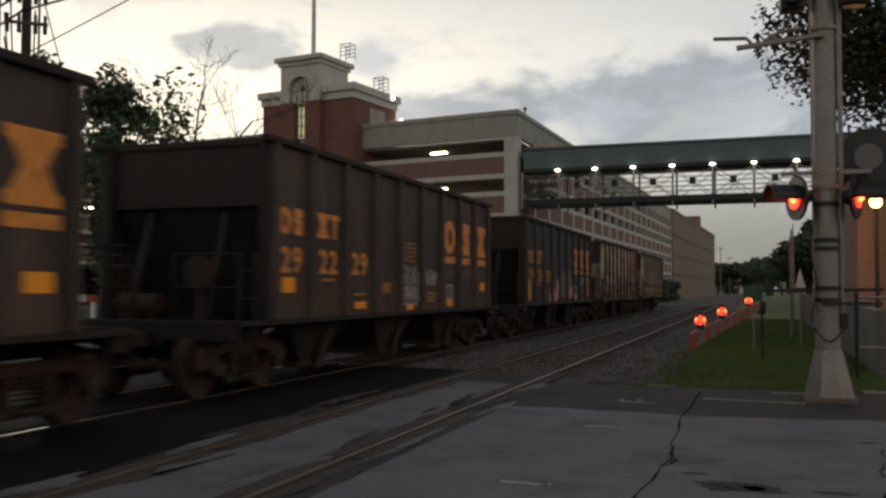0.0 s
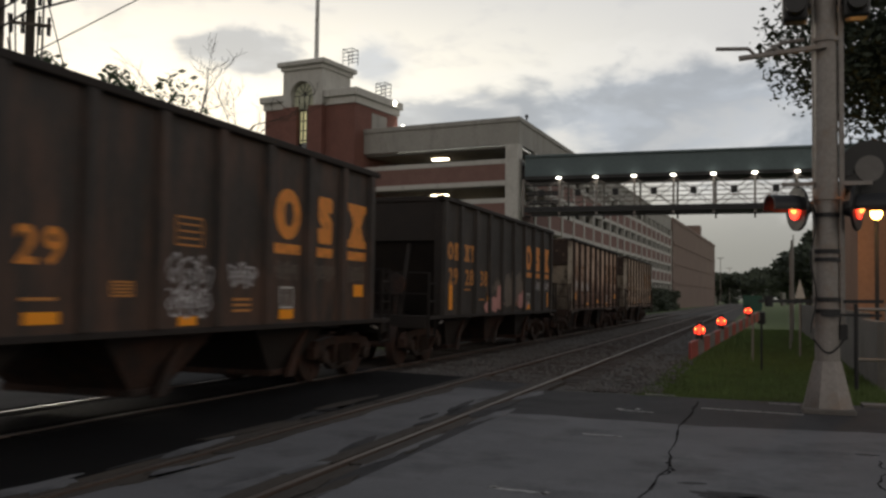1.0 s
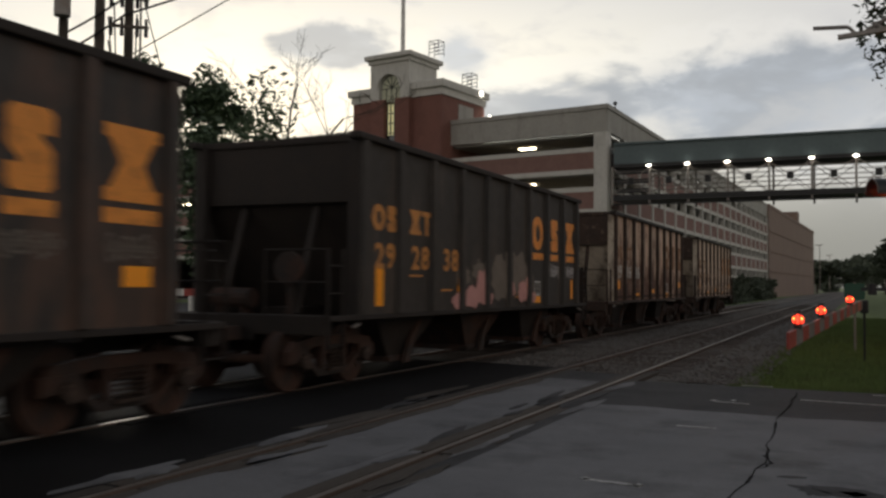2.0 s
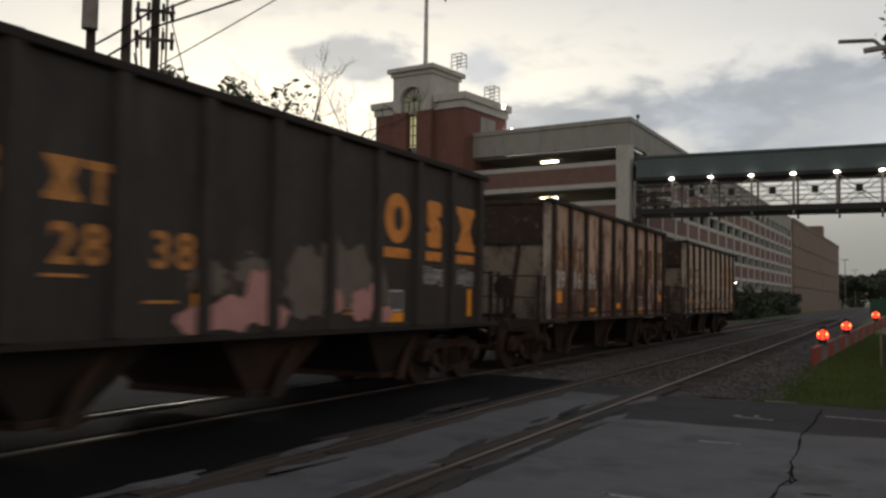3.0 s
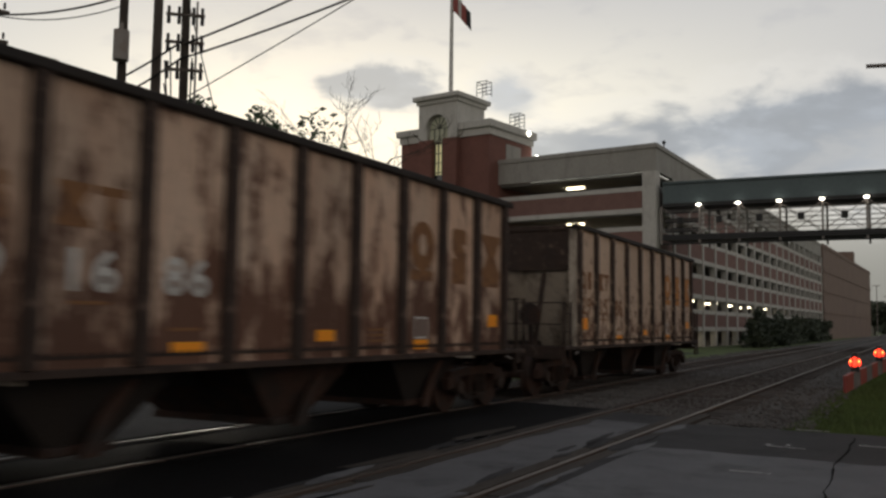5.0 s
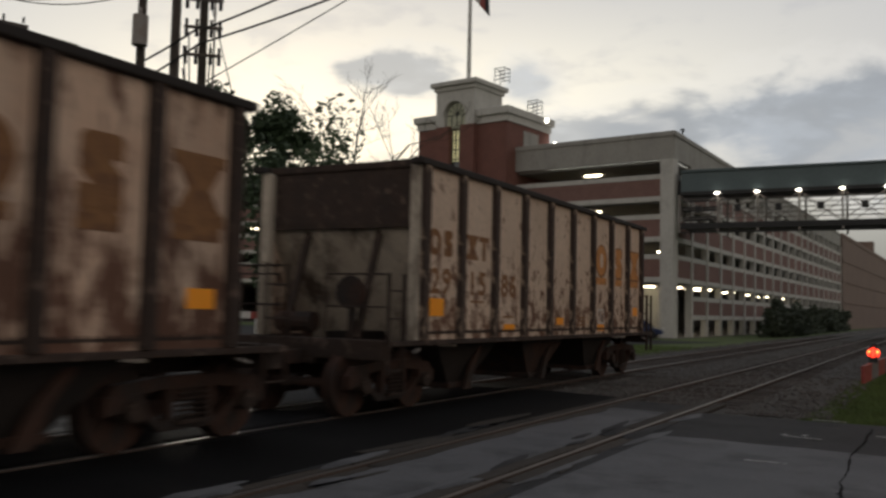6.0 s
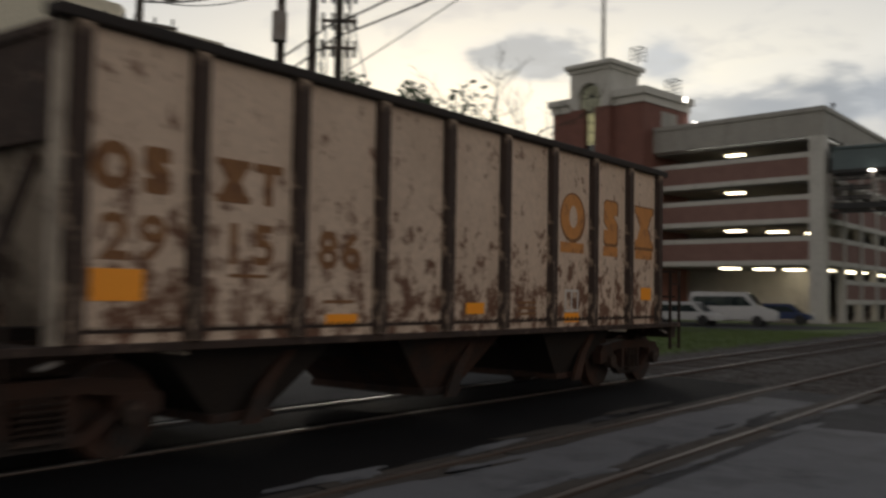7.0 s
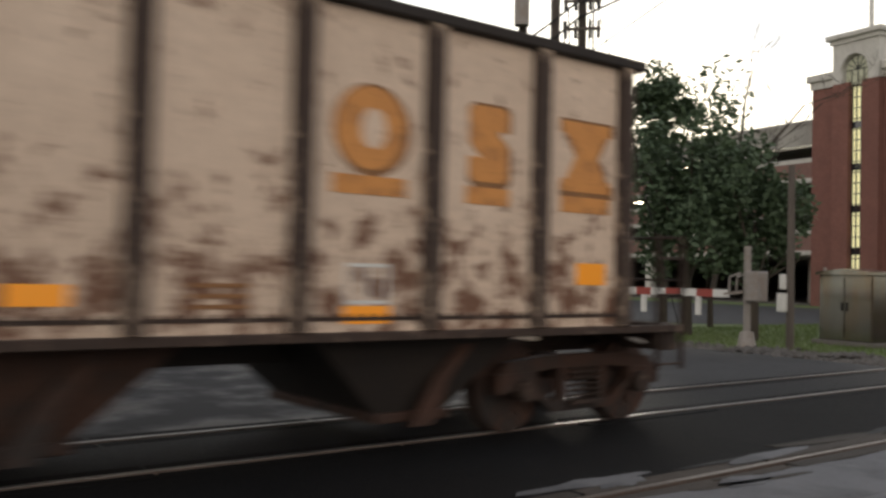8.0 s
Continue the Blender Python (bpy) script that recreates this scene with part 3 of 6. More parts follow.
def scrawl(material, parent, y, z, w, h, seed, label):
    """Thin sprayed bubble letters: wobbly closed outlines with an inner loop, each a part."""
    rng = random.Random(seed)
    n = max(2, round(w / (0.62 * h)))
    for k in range(n):
        cx, ax, ay = (k + 0.5) * w / n - w / 2, 0.56 * w / n, 0.5 * h * rng.uniform(0.85, 1.1)
        p1, p2, lean = rng.uniform(0, 6.28), rng.uniform(0, 6.28), rng.uniform(-0.25, 0.25)
        bm = bmesh.new()
        for scale, phase, m in ((1.0, 0.0, 26), (0.36, 0.9, 14)):
            rim = []
            for i in range(m):
                a = 2 * math.pi * i / m
                r = scale * (1 + 0.22 * math.sin(3 * a + p1 + phase) + 0.14 * math.sin(5 * a + p2))
                rim.append((cx + ax * r * math.cos(a) + lean * ay * r * math.sin(a), ay * r * math.sin(a)))
            t = 0.028 / (ax * scale)
            inner = [(cx + (px - cx) * (1 - min(0.55, t)), py * (1 - min(0.55, 0.028 / (ay * scale)))) for px, py in rim]
            for i in range(m):
                q = (i + 1) % m
                bm.faces.new([bm.verts.new((*p, 0.003 + 0.0006 * k)) for p in (rim[i], rim[q], inner[q], inner[i])])
        bmesh.ops.remove_doubles(bm, verts=bm.verts[:], dist=0.0004)
        o = part("graffiti", bm, material, parent, label)
        o.matrix_basis = on_side(y, z)


def blob(material, parent, y, z, w, h, seed, label, lift=0.0):
    rng = random.Random(seed)
    bm = bmesh.new()
    n = 22
    flat(bm, [(w / 2 * math.cos(2 * math.pi * k / n) * rng.uniform(0.75, 1.12), h / 2 * max(-0.75, math.sin(2 * math.pi * k / n)) * rng.uniform(0.75, 1.15)) for k in range(n)])
    o = part("graffiti", bm, material, parent, label)
    o.matrix_basis = Matrix.Translation((lift, 0, 0)) @ on_side(y, z)


WHEELSETS = []


def wagon(label, sheet, ribs, frame_paint, group):
    w = thing("hopper_wagon", label, "coal wagon", group=group)
    # body sheets, panel by panel
    for side in (1, -1):
        bm = bmesh.new()
        box(bm, -0.012, 0.012, -PITCH / 2 + 0.002, PITCH / 2 - 0.002, SILL + 0.01, TOP - 0.10)
        first = part("panel", bm, sheet, w)
        first.matrix_basis = pose(side * (HW - 0.010), panel_y(1), 0)
        for i in range(2, PANELS + 1):
            share(first, "panel", pose(side * (HW - 0.010), panel_y(i), 0))
        bm = bmesh.new()
        prism(bm, [(-0.105, 0), (-0.075, 0.085), (0.075, 0.085), (0.105, 0)], "z", SILL + 0.02, TOP - 0.1)
        for v in bm.verts:
            v.co = Vector((v.co.y, v.co.x, v.co.z))
        bmesh.ops.recalc_face_normals(bm, faces=bm.faces[:])
        rib = part("rib", bm, ribs, w, "pressed steel side rib")
        for i in range(0, PANELS + 1):
            y = min(max(-HALF + i * PITCH, -HALF + 0.085), HALF - 0.085)
            m = pose(side * (HW + 0.002), y, 0, 0, 0, 0 if side > 0 else 180)
            if i == 0:
                rib.matrix_basis = m
            else:
                share(rib, "rib", m)
        bm = bmesh.new()
        box(bm, HW - 0.09, HW + 0.10, -HALF - 0.2, HALF + 0.2, TOP - 0.11, TOP, 0.02)
        o = part("top_chord", bm, UNDER_SHADE_BLACK, w, "dark steel rim along the top")
        o.matrix_basis = Matrix.Diagonal((side, 1, 1, 1))
        bm = bmesh.new()
        box(bm, HW - 0.06, HW + 0.05, -HALF - 0.9, HALF + 0.9, SILL - 0.07, SILL + 0.01, 0.01)
        o = part("side_sill", bm, frame_paint, w, "rust-streaked side sill")
        o.matrix_basis = Matrix.Diagonal((side, 1, 1, 1))
    if sheet in (PAINT_CREAM, PAINT_RUST):
        for i in range(1, PANELS + 1):
            bm = bmesh.new()
            box(bm, HW + 0.003, HW + 0.010, panel_y(i) - PITCH / 2 + 0.09, panel_y(i) + PITCH / 2 - 0.09, SILL + 0.10, SILL + 0.135)
            for k in range(9):
                y = panel_y(i) + (k - 4) * 0.125
                box(bm, HW + 0.006, HW + 0.022, y - 0.018, y + 0.018, SILL + 0.125, SILL + 0.16)
            part("rivet_strip", bm, RUST, w, "rusty riveted strip")
    for e in (-1, 1):
        pale = sheet in (PAINT_CREAM, PAINT_RUST)
        # upright end sheet over the sloped floor sheet
        bm = bmesh.new()
        box(bm, -HW + 0.02, HW - 0.02, -0.02, 0.02, TOP - 1.0, TOP - 0.06)
        box(bm, -HW - 0.05, HW + 0.05, -0.06, 0.06, TOP - 0.12, TOP, 0.015)
        box(bm, -HW + 0.02, HW - 0.02, -0.07, 0.02, TOP - 1.06, TOP - 0.98, 0.01)
        o = part("end_sheet", bm, UNDER_SHADE_BLACK if sheet in (PAINT_BLACK, PAINT_BLACK_WORN) else RUST, w, "grimy upper end sheet")
        o.matrix_basis = pose(0, e * (HALF - 0.10), 0, 0, 0, 0 if e > 0 else 180)
        bm = bmesh.new()
        prism(bm, [(HALF - 0.15, TOP - 1.0), (HALF - 0.19, TOP - 1.0), (HALF - 1.30, 1.0), (HALF - 1.26, 1.0)], "x", -HW + 0.03, HW - 0.03)
        for v in bm.verts:
            v.co.y *= e
        bmesh.ops.recalc_face_normals(bm, faces=bm.faces[:])
        part("slope_sheet", bm, GRIME_CREAM if pale else UNDER_SHADE_BLACK, w, "sloping end floor sheet")
        for x in (-HW + 0.0, HW - 0.18):
            bm = bmesh.new()
            box(bm, x, x + 0.18, e * (HALF + 0.06), e * (HALF - 0.08), SILL, TOP - 0.1, 0.01)
            part("end_post", bm, GRIME_CREAM if pale else frame_paint, w)
        for x in (-0.75, 0.65):
            bm = bmesh.new()
            bar(bm, (x, e * (HALF - 0.25), TOP - 1.05), (x, e * (HALF + 0.35), SILL + 0.02), 0.10, 0.08)
            part("end_brace", bm, frame_paint, w)
        bm = bmesh.new()
        box(bm, -HW + 0.05, HW - 0.05, HALF + 0.70, HALF + 0.95, SILL - 0.28, SILL + 0.02, 0.02)
        box(bm, -HW + 0.10, HW - 0.10, HALF - 0.1, HALF + 0.72, SILL - 0.06, SILL - 0.02)
        box(bm, -0.28, 0.28, HALF - 2.2, HALF + 0.95, SILL - 0.36, SILL - 0.02)
        for v in bm.verts:
            v.co.y *= e
        bmesh.ops.recalc_face_normals(bm, faces=bm.faces[:])
        part("end_sill", bm, frame_paint, w, "end platform and sill")
        bm = bmesh.new()
        bar(bm, (0, e * (HALF + 0.9), 0.86), (0, e * (HALF + 1.78), 0.86), 0.16, 0.2)
        box(bm, -0.16, 0.14, e * (HALF + 1.72) - 0.14, e * (HALF + 1.72) + 0.14, 0.72, 1.0, 0.03)
        part("coupler", bm, TRUCK_IRON, w, "rusty knuckle coupler")
        bm = bmesh.new()
        bar(bm, (HW + 0.03, e * (HALF + 0.05), SILL - 0.12), (HW + 0.05, e * (HALF + 0.22), SILL - 0.17), 0.07, 0.03)
        part("cut_lever", bm, STEEL_GALV, w, "pale bent uncoupling lever end")
        # grab irons and ladder at the corner, and the end handrail
        for sx in (-1, 1):
            bm = bmesh.new()
            for z in (SILL - 0.42, SILL - 0.05, SILL + 0.34, SILL + 0.74):
                rod(bm, (sx * (HW + 0.02), e * (HALF + 0.50), z), (sx * (HW + 0.02), e * (HALF + 0.92), z), 0.013, seg=6)
            for y in (HALF + 0.50, HALF + 0.92):
                bar(bm, (sx * (HW + 0.02), e * y, SILL - 0.48), (sx * (HW + 0.02), e * y, SILL + 1.0), 0.06, 0.014)
            part("ladder", bm, frame_paint, w, "corner ladder of steel rungs")
            bm = bmesh.new()
            rod(bm, (sx * (HW - 0.05), e * (HALF + 0.9), SILL + 0.98), (sx * 0.45, e * (HALF + 0.9), SILL + 0.98), 0.016, seg=6)
            rod(bm, (sx * 0.45, e * (HALF + 0.9), SILL + 0.98), (sx * 0.45, e * (HALF + 0.9), SILL), 0.016, seg=6)
            rod(bm, (sx * (HW - 0.05), e * (HALF + 0.9), SILL + 0.5), (sx * 0.45, e * (HALF + 0.9), SILL + 0.5), 0.014, seg=6)
            part("handrail", bm, frame_paint, w)
        bm = bmesh.new()
        bar(bm, (0.55, e * (HALF + 0.35), SILL), (0.55, e * (HALF + 0.35), SILL + 0.75), 0.09, 0.09)
        rod(bm, (0.55, e * (HALF + 0.38), SILL + 0.72), (0.55, e * (HALF + 0.44), SILL + 0.72), 0.26, seg=16)
        part("brake_wheel", bm, TRUCK_IRON, w, "brake wheel on its stand")
        bm = bmesh.new()
        rod(bm, (-0.9, e * (HALF + 0.3), SILL + 0.25), (-0.2, e * (HALF + 0.3), SILL + 0.25), 0.16, seg=12)
        for x in (-0.8, -0.35):
            box(bm, x, x + 0.05, e * (HALF + 0.3) - 0.1, e * (HALF + 0.3) + 0.1, SILL - 0.03, SILL + 0.25)
        part("air_reservoir", bm, TRUCK_IRON, w, "brake air reservoir")
    # three discharge hoppers
    for k, yc in enumerate((-3.5, 0.0, 3.5)):
        bm = bmesh.new()
        r = [(-1.15, SILL - 0.1), (1.15, SILL - 0.1), (0.36, 0.30), (-0.36, 0.30)]
        prism(bm, [(yc + a, b) for a, b in r], "x", -1.2, 1.2)
        for v in bm.verts:
            if v.co.z < 0.5:
                v.co.x *= 0.82
        part("discharge_hopper", bm, UNDER_SHADE_BLACK if k != 1 else TRUCK_IRON, w, "sloping discharge hopper bay")
        bm = bmesh.new()
        box(bm, -1.05, 1.05, yc - 0.42, yc + 0.42, 0.24, 0.34, 0.02)
        for sx in (-1, 1):
            prism(bm, [(yc - 0.12, 0.22), (yc + 0.12, 0.22), (yc + 0.30, 0.62), (yc + 0.62, SILL - 0.15), (yc + 0.44, SILL - 0.15), (yc + 0.10, 0.62)], "x", sx * 1.16 - 0.03, sx * 1.16 + 0.03)
        part("hopper_door", bm, TRUCK_IRON, w, "rusty hopper door and latch")
    bm = bmesh.new()
    box(bm, -0.22, 0.22, -HALF, HALF, SILL - 0.36, SILL + 0.1)
    part("center_sill", bm, UNDER_SHADE_BLACK, w)
    bm = bmesh.new()
    box(bm, -HW + 0.04, HW - 0.04, -HALF + 2.3, HALF - 2.3, SILL + 0.02, SILL + 0.1)
    part("floor_sheet", bm, UNDER_SHADE_BLACK, w)
    # trucks
    for ty in (-TRUCK_Y, TRUCK_Y):
        tk = new("truck")
        tk.parent = w
        tk.matrix_basis = pose(0, ty, 0)
        for sx in (-1, 1):
            bm = bmesh.new()
            x0, x1 = sx * 1.0 - 0.06, sx * 1.0 + 0.06
            prism(bm, [(-1.22, 0.60), (-1.10, 0.74), (-0.5, 0.80), (0.5, 0.80), (1.10, 0.74), (1.22, 0.60), (1.05, 0.58), (0.45, 0.66), (-0.45, 0.66), (-1.05, 0.58)], "x", x0, x1)
            for q in (-1, 1):
                prism(bm, [(q * 1.06, 0.62), (q * 0.92, 0.62), (q * 0.34, 0.24), (q * 0.46, 0.20)], "x", x0, x1)
                prism(bm, [(q * 0.36, 0.70), (q * 0.26, 0.70), (q * 0.26, 0.28), (q * 0.36, 0.28)], "x", x0, x1)
                prism(bm, [(q * 1.24, 0.62), (q * 0.74, 0.64), (q * 0.74, 0.50), (q * 1.24, 0.42)], "x", x0 - 0.02, x1 + 0.02)
            prism(bm, [(-0.46, 0.20), (0.46, 0.20), (0.40, 0.31), (-0.40, 0.31)], "x", x0, x1)
            part("side_frame", bm, TRUCK_IRON, tk, "cast iron truck side frame")
            for dy in (-0.16, 0.0, 0.16):
                bm = bmesh.new()
                turns = [(sx * 1.08 + 0.058 * math.cos(0.9 * k), dy + 0.058 * math.sin(0.9 * k), 0.31 + 0.0085 * k) for k in range(42)]
                tube(bm, turns, 0.014, 5)
                part("spring", bm, RUST, tk, "rusty coil spring")
            bm = bmesh.new()
            box(bm, sx * 1.08 - 0.07, sx * 1.08 + 0.07, -0.25, 0.25, 0.27, 0.31)
            part("spring_seat", bm, RUST, tk)
            for dy in (-0.89, 0.89):
                bm = bmesh.new()
                rod(bm, (sx * 0.98, dy, WHEEL_R), (sx * 1.16, dy, WHEEL_R), 0.12, seg=12)
                part("bearing_cap", bm, RUST, tk, "round bearing cap")
        bm = bmesh.new()
        box(bm, -1.05, 1.05, -0.2, 0.2, 0.5, 0.74, 0.03)
        part("bolster", bm, TRUCK_IRON, tk)
        for dy in (-0.89, 0.89):
            bm = bmesh.new()
            rod(bm, (-0.95, 0, 0), (0.95, 0, 0), 0.075, seg=10)
            for sx in (-1, 1):
                rod(bm, (sx * 0.70, 0, 0), (sx * 0.84, 0, 0), WHEEL_R, seg=28)
                rod(bm, (sx * 0.67, 0, 0), (sx * 0.70, 0, 0), WHEEL_R + 0.025, seg=28)
                for k in range(3):
                    a = 2 * math.pi * k / 3
                    box(bm, sx * 0.845 - 0.01, sx * 0.845 + 0.01, 0.25 * math.cos(a) - 0.04, 0.25 * math.cos(a) + 0.04, 0.25 * math.sin(a) - 0.04, 0.25 * math.sin(a) + 0.04)
            ws = part("wheelset", bm, TRUCK_IRON, tk, "steel wheels on an axle", smooth=False)
            ws.matrix_basis = pose(0, dy, WHEEL_R)
            WHEELSETS.append(ws)
    return w


def marks(w, number, colour, emb, faded, shift=0.0, digits=None, patches=True):
    """Reporting marks as plain bars, running number, emblem, and small placards."""
    for i, y in ((0, panel_y(1) - 0.23), (1, panel_y(1) + 0.22), (2, panel_y(2) - 0.21)):
        bms = emblem_shapes(0.53)
        o = part("marking_shape", bms[i], colour, w, "small painted marking shape")
        o.matrix_basis = on_side(y + shift, 2.67)
        for k in range(3):
            if k != i:
                bms[k].free()
    bm = bmesh.new()
    flat(bm, [(-0.055, -0.21), (0.055, -0.21), (0.055, 0.12), (0.19, 0.12), (0.19, 0.21), (-0.19, 0.21), (-0.19, 0.12), (-0.055, 0.12)])
    o = part("marking_shape", bm, colour, w, "small painted marking shape")
    o.matrix_basis = on_side(panel_y(2) + 0.24 + shift, 2.67)
    for i in range(3):
        number_mesh(number[2 * i:2 * i + 2], 0.40, digits or colour, w, panel_y(i + 1) + shift, 2.06)
    emblem(emb, w, outline=RUST_MARK if faded else None, k=0.88 if faded else 1.0)
    # placard: white outline over a yellow field
    bm = bmesh.new()
    flat(bm, [(-0.21, 0.0), (0.21, 0.0), (0.21, 0.03), (-0.21, 0.03)])
    flat(bm, [(-0.21, 0.31), (0.21, 0.31), (0.21, 0.34), (-0.21, 0.34)])
    for x in (-0.21, -0.015, 0.18):
        flat(bm, [(x, 0.03), (x + 0.03, 0.03), (x + 0.03, 0.31), (x, 0.31)])
    o = part("placard_frame", bm, WHITE_PAINT, w, "white outlined placard")
    o.matrix_basis = on_side(panel_y(7), 1.36)
    plate("reflector", REFLECT_GLOW, w, panel_y(7), 1.27, 0.46, 0.15, "amber reflective patch")
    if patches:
        plate("reflector", REFLECT_GLOW, w, panel_y(9) + 0.1, 1.66, 0.42, 0.22, "amber reflective patch")
        plate("reflector", REFLECT_GLOW, w, panel_y(3) + 0.05, 1.30, 0.50, 0.13, "amber reflective patch")
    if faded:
        plate("reflector", REFLECT_GLOW, w, panel_y(1) - 0.15, 1.64, 0.52, 0.28, "amber reflective patch")
        plate("reflector", REFLECT_GLOW, w, panel_y(5), 1.42, 0.42, 0.15, "amber reflective patch")
    for i, z in ((3, 1.5), (2, 1.75), (6, 1.42), (6, 1.34), (6, 1.50)):
        plate("stencil_bar", RUST_MARK if faded else YELLOW_FADED, w, panel_y(i), z, 0.5, 0.035, "small unreadable stencilling")


G = "coal wagons of the passing train"
WAGONS = []
# black wagons: ends darker than sides, their shade put into the colour
a = wagon("black steel coal hopper wagon with yellow emblem", PAINT_BLACK, PAINT_BLACK, UNDER_SHADE_BLACK, G)
marks(a, "292229", YELLOW_PAINT, YELLOW_PAINT, False)
b = wagon("black steel coal hopper wagon with yellow emblem and white graffiti", PAINT_BLACK, PAINT_BLACK, UNDER_SHADE_BLACK, G)
marks(b, "292229", YELLOW_PAINT, YELLOW_PAINT, False)
plate("reflector", REFLECT_GLOW, b, panel_y(1) - 0.1, 1.66, 0.42, 0.24, "amber reflective patch")
scrawl(GRAFF_WHITE, b, panel_y(5), 1.80, 1.0, 0.55, 3, "white sprayed graffiti")
scrawl(GRAFF_WHITE, b, panel_y(5) + 0.05, 1.45, 0.9, 0.35, 5, "white sprayed graffiti")
scrawl(GRAFF_WHITE, b, panel_y(6), 1.85, 0.7, 0.32, 4, "white sprayed graffiti")
for i in (7, 8, 9):
    scrawl(GRAFF_GREY, b, panel_y(i), 1.95, 0.7, 0.26, 20 + i, "grey sprayed graffiti")
for py, pz, bw, bh in ((panel_y(5), 2.38, 0.60, 0.36), (panel_y(4), 1.62, 0.40, 0.16)):
    for dz in (-bh / 2, bh / 2):
        plate("stencil_frame", YELLOW_FADED, b, py, pz + dz, bw, 0.025, "faded yellow stencil frame")
    for dy in (-bw / 2, bw / 2):
        plate("stencil_frame", YELLOW_FADED, b, py + dy, pz, 0.025, bh - 0.03, "faded yellow stencil frame")
    for dz in (-0.25 * bh, 0.0, 0.25 * bh):
        plate("stencil_bar", YELLOW_FADED, b, py, pz + dz, bw * 0.8, 0.022, "small unreadable stencilling")
plate("reflector", REFLECT_GLOW, b, panel_y(5), 1.22, 0.40, 0.12, "amber reflective patch")
c = wagon("worn black coal hopper wagon with pink and grey graffiti", PAINT_BLACK_WORN, PAINT_BLACK_WORN, UNDER_SHADE_BLACK, G)
marks(c, "292838", YELLOW_FADED, YELLOW_PAINT, False, 0.18, None, False)
plate("reflector", REFLECT_GLOW, c, panel_y(1), 1.55, 0.26, 0.60, "tall amber reflective patch")
plate("reflector", REFLECT_GLOW, c, panel_y(3) + 0.58, 1.46, 0.15, 0.56, "amber reflective patch")
plate("reflector", REFLECT_GLOW, c, panel_y(9) + 0.2, 1.50, 0.16, 0.50, "amber reflective patch")
for k, (i, z, ww, hh) in enumerate([(3.6, 1.75, 0.7, 0.45), (4.2, 1.88, 0.8, 0.36), (5.1, 1.75, 1.0, 1.15), (5.6, 1.85, 0.9, 1.2), (6.1, 1.80, 1.0, 1.15), (6.55, 1.72, 0.7, 0.85)]):
    blob(GRAFF_GREY, c, panel_y(i), z, ww, hh, 40 + k, "large grey graffiti shape", 0.001 * k)
for k, (i, z, ww, hh) in enumerate([(3.45, 1.28, 0.8, 0.35), (3.9, 1.34, 0.9, 0.5), (4.3, 1.52, 0.7, 0.8), (4.55, 1.32, 0.6, 0.4), (5.6, 1.5, 0.5, 0.45), (6.2, 1.45, 0.7, 0.55), (6.7, 1.32, 0.6, 0.3), (6.45, 1.65, 0.4, 0.35)]):
    blob(GRAFF_PINK, c, panel_y(i), z, ww, hh, 60 + k, "pink graffiti shape", 0.009 + 0.001 * k)
for k, i in enumerate((4.3, 5.3, 6.2)):
    scrawl(GRAFF_GREY, c, panel_y(i), 1.75, 0.9, 0.7, 80 + k, "loose sprayed outline")
for i in (8, 9):
    scrawl(GRAFF_WHITE, c, panel_y(i), 1.95, 0.7, 0.28, 30 + i, "white sprayed graffiti")
d = wagon("heavily rusted cream coal hopper wagon", PAINT_RUST, RUST, RUST, G)
marks(d, "291686", RUST_MARK, RUST_MARK, True, 0.0, WHITE_PAINT)
e_ = wagon("cream coal hopper wagon with rust spots, last of the train", PAINT_CREAM, RIB_WORN, RUST, G)
marks(e_, "291586", RUST_MARK, YELLOW_FADED, True)
WAGONS = [a, b, c, d, e_]

# ---- parking garage, tower, footbridge ----
GX, GY, GROT = -17.4, 67.8, -9.0        # the near corner and the turn of the front
LEVELS = ((12.2, 10.15), (9.15, 7.1), (6.15, 4.05))
DECKS = (4.15, 7.2, 10.25)
PARAPET = (13.3, 15.4)


def spandrel(parent, at, length, top, bottom):
    """White lintel, brick panel, white sill: one storey's parapet along local -x."""
    bm = bmesh.new()
    box(bm, -length, 0, 0, 0.25, top - 0.36, top, 0.0)
    box(bm, -length, 0, 0, 0.25, bottom, bottom + 0.38, 0.0)
    o = part("sill_beam", bm, PRECAST, parent, "white precast beam")
    o.matrix_basis = at
    bm = bmesh.new()
    box(bm, -length, 0, 0.04, 0.22, bottom + 0.38, top - 0.36)
    o = part("brick_panel", bm, BRICK_FACE, parent, "brown brick infill panel")
    o.matrix_basis = at


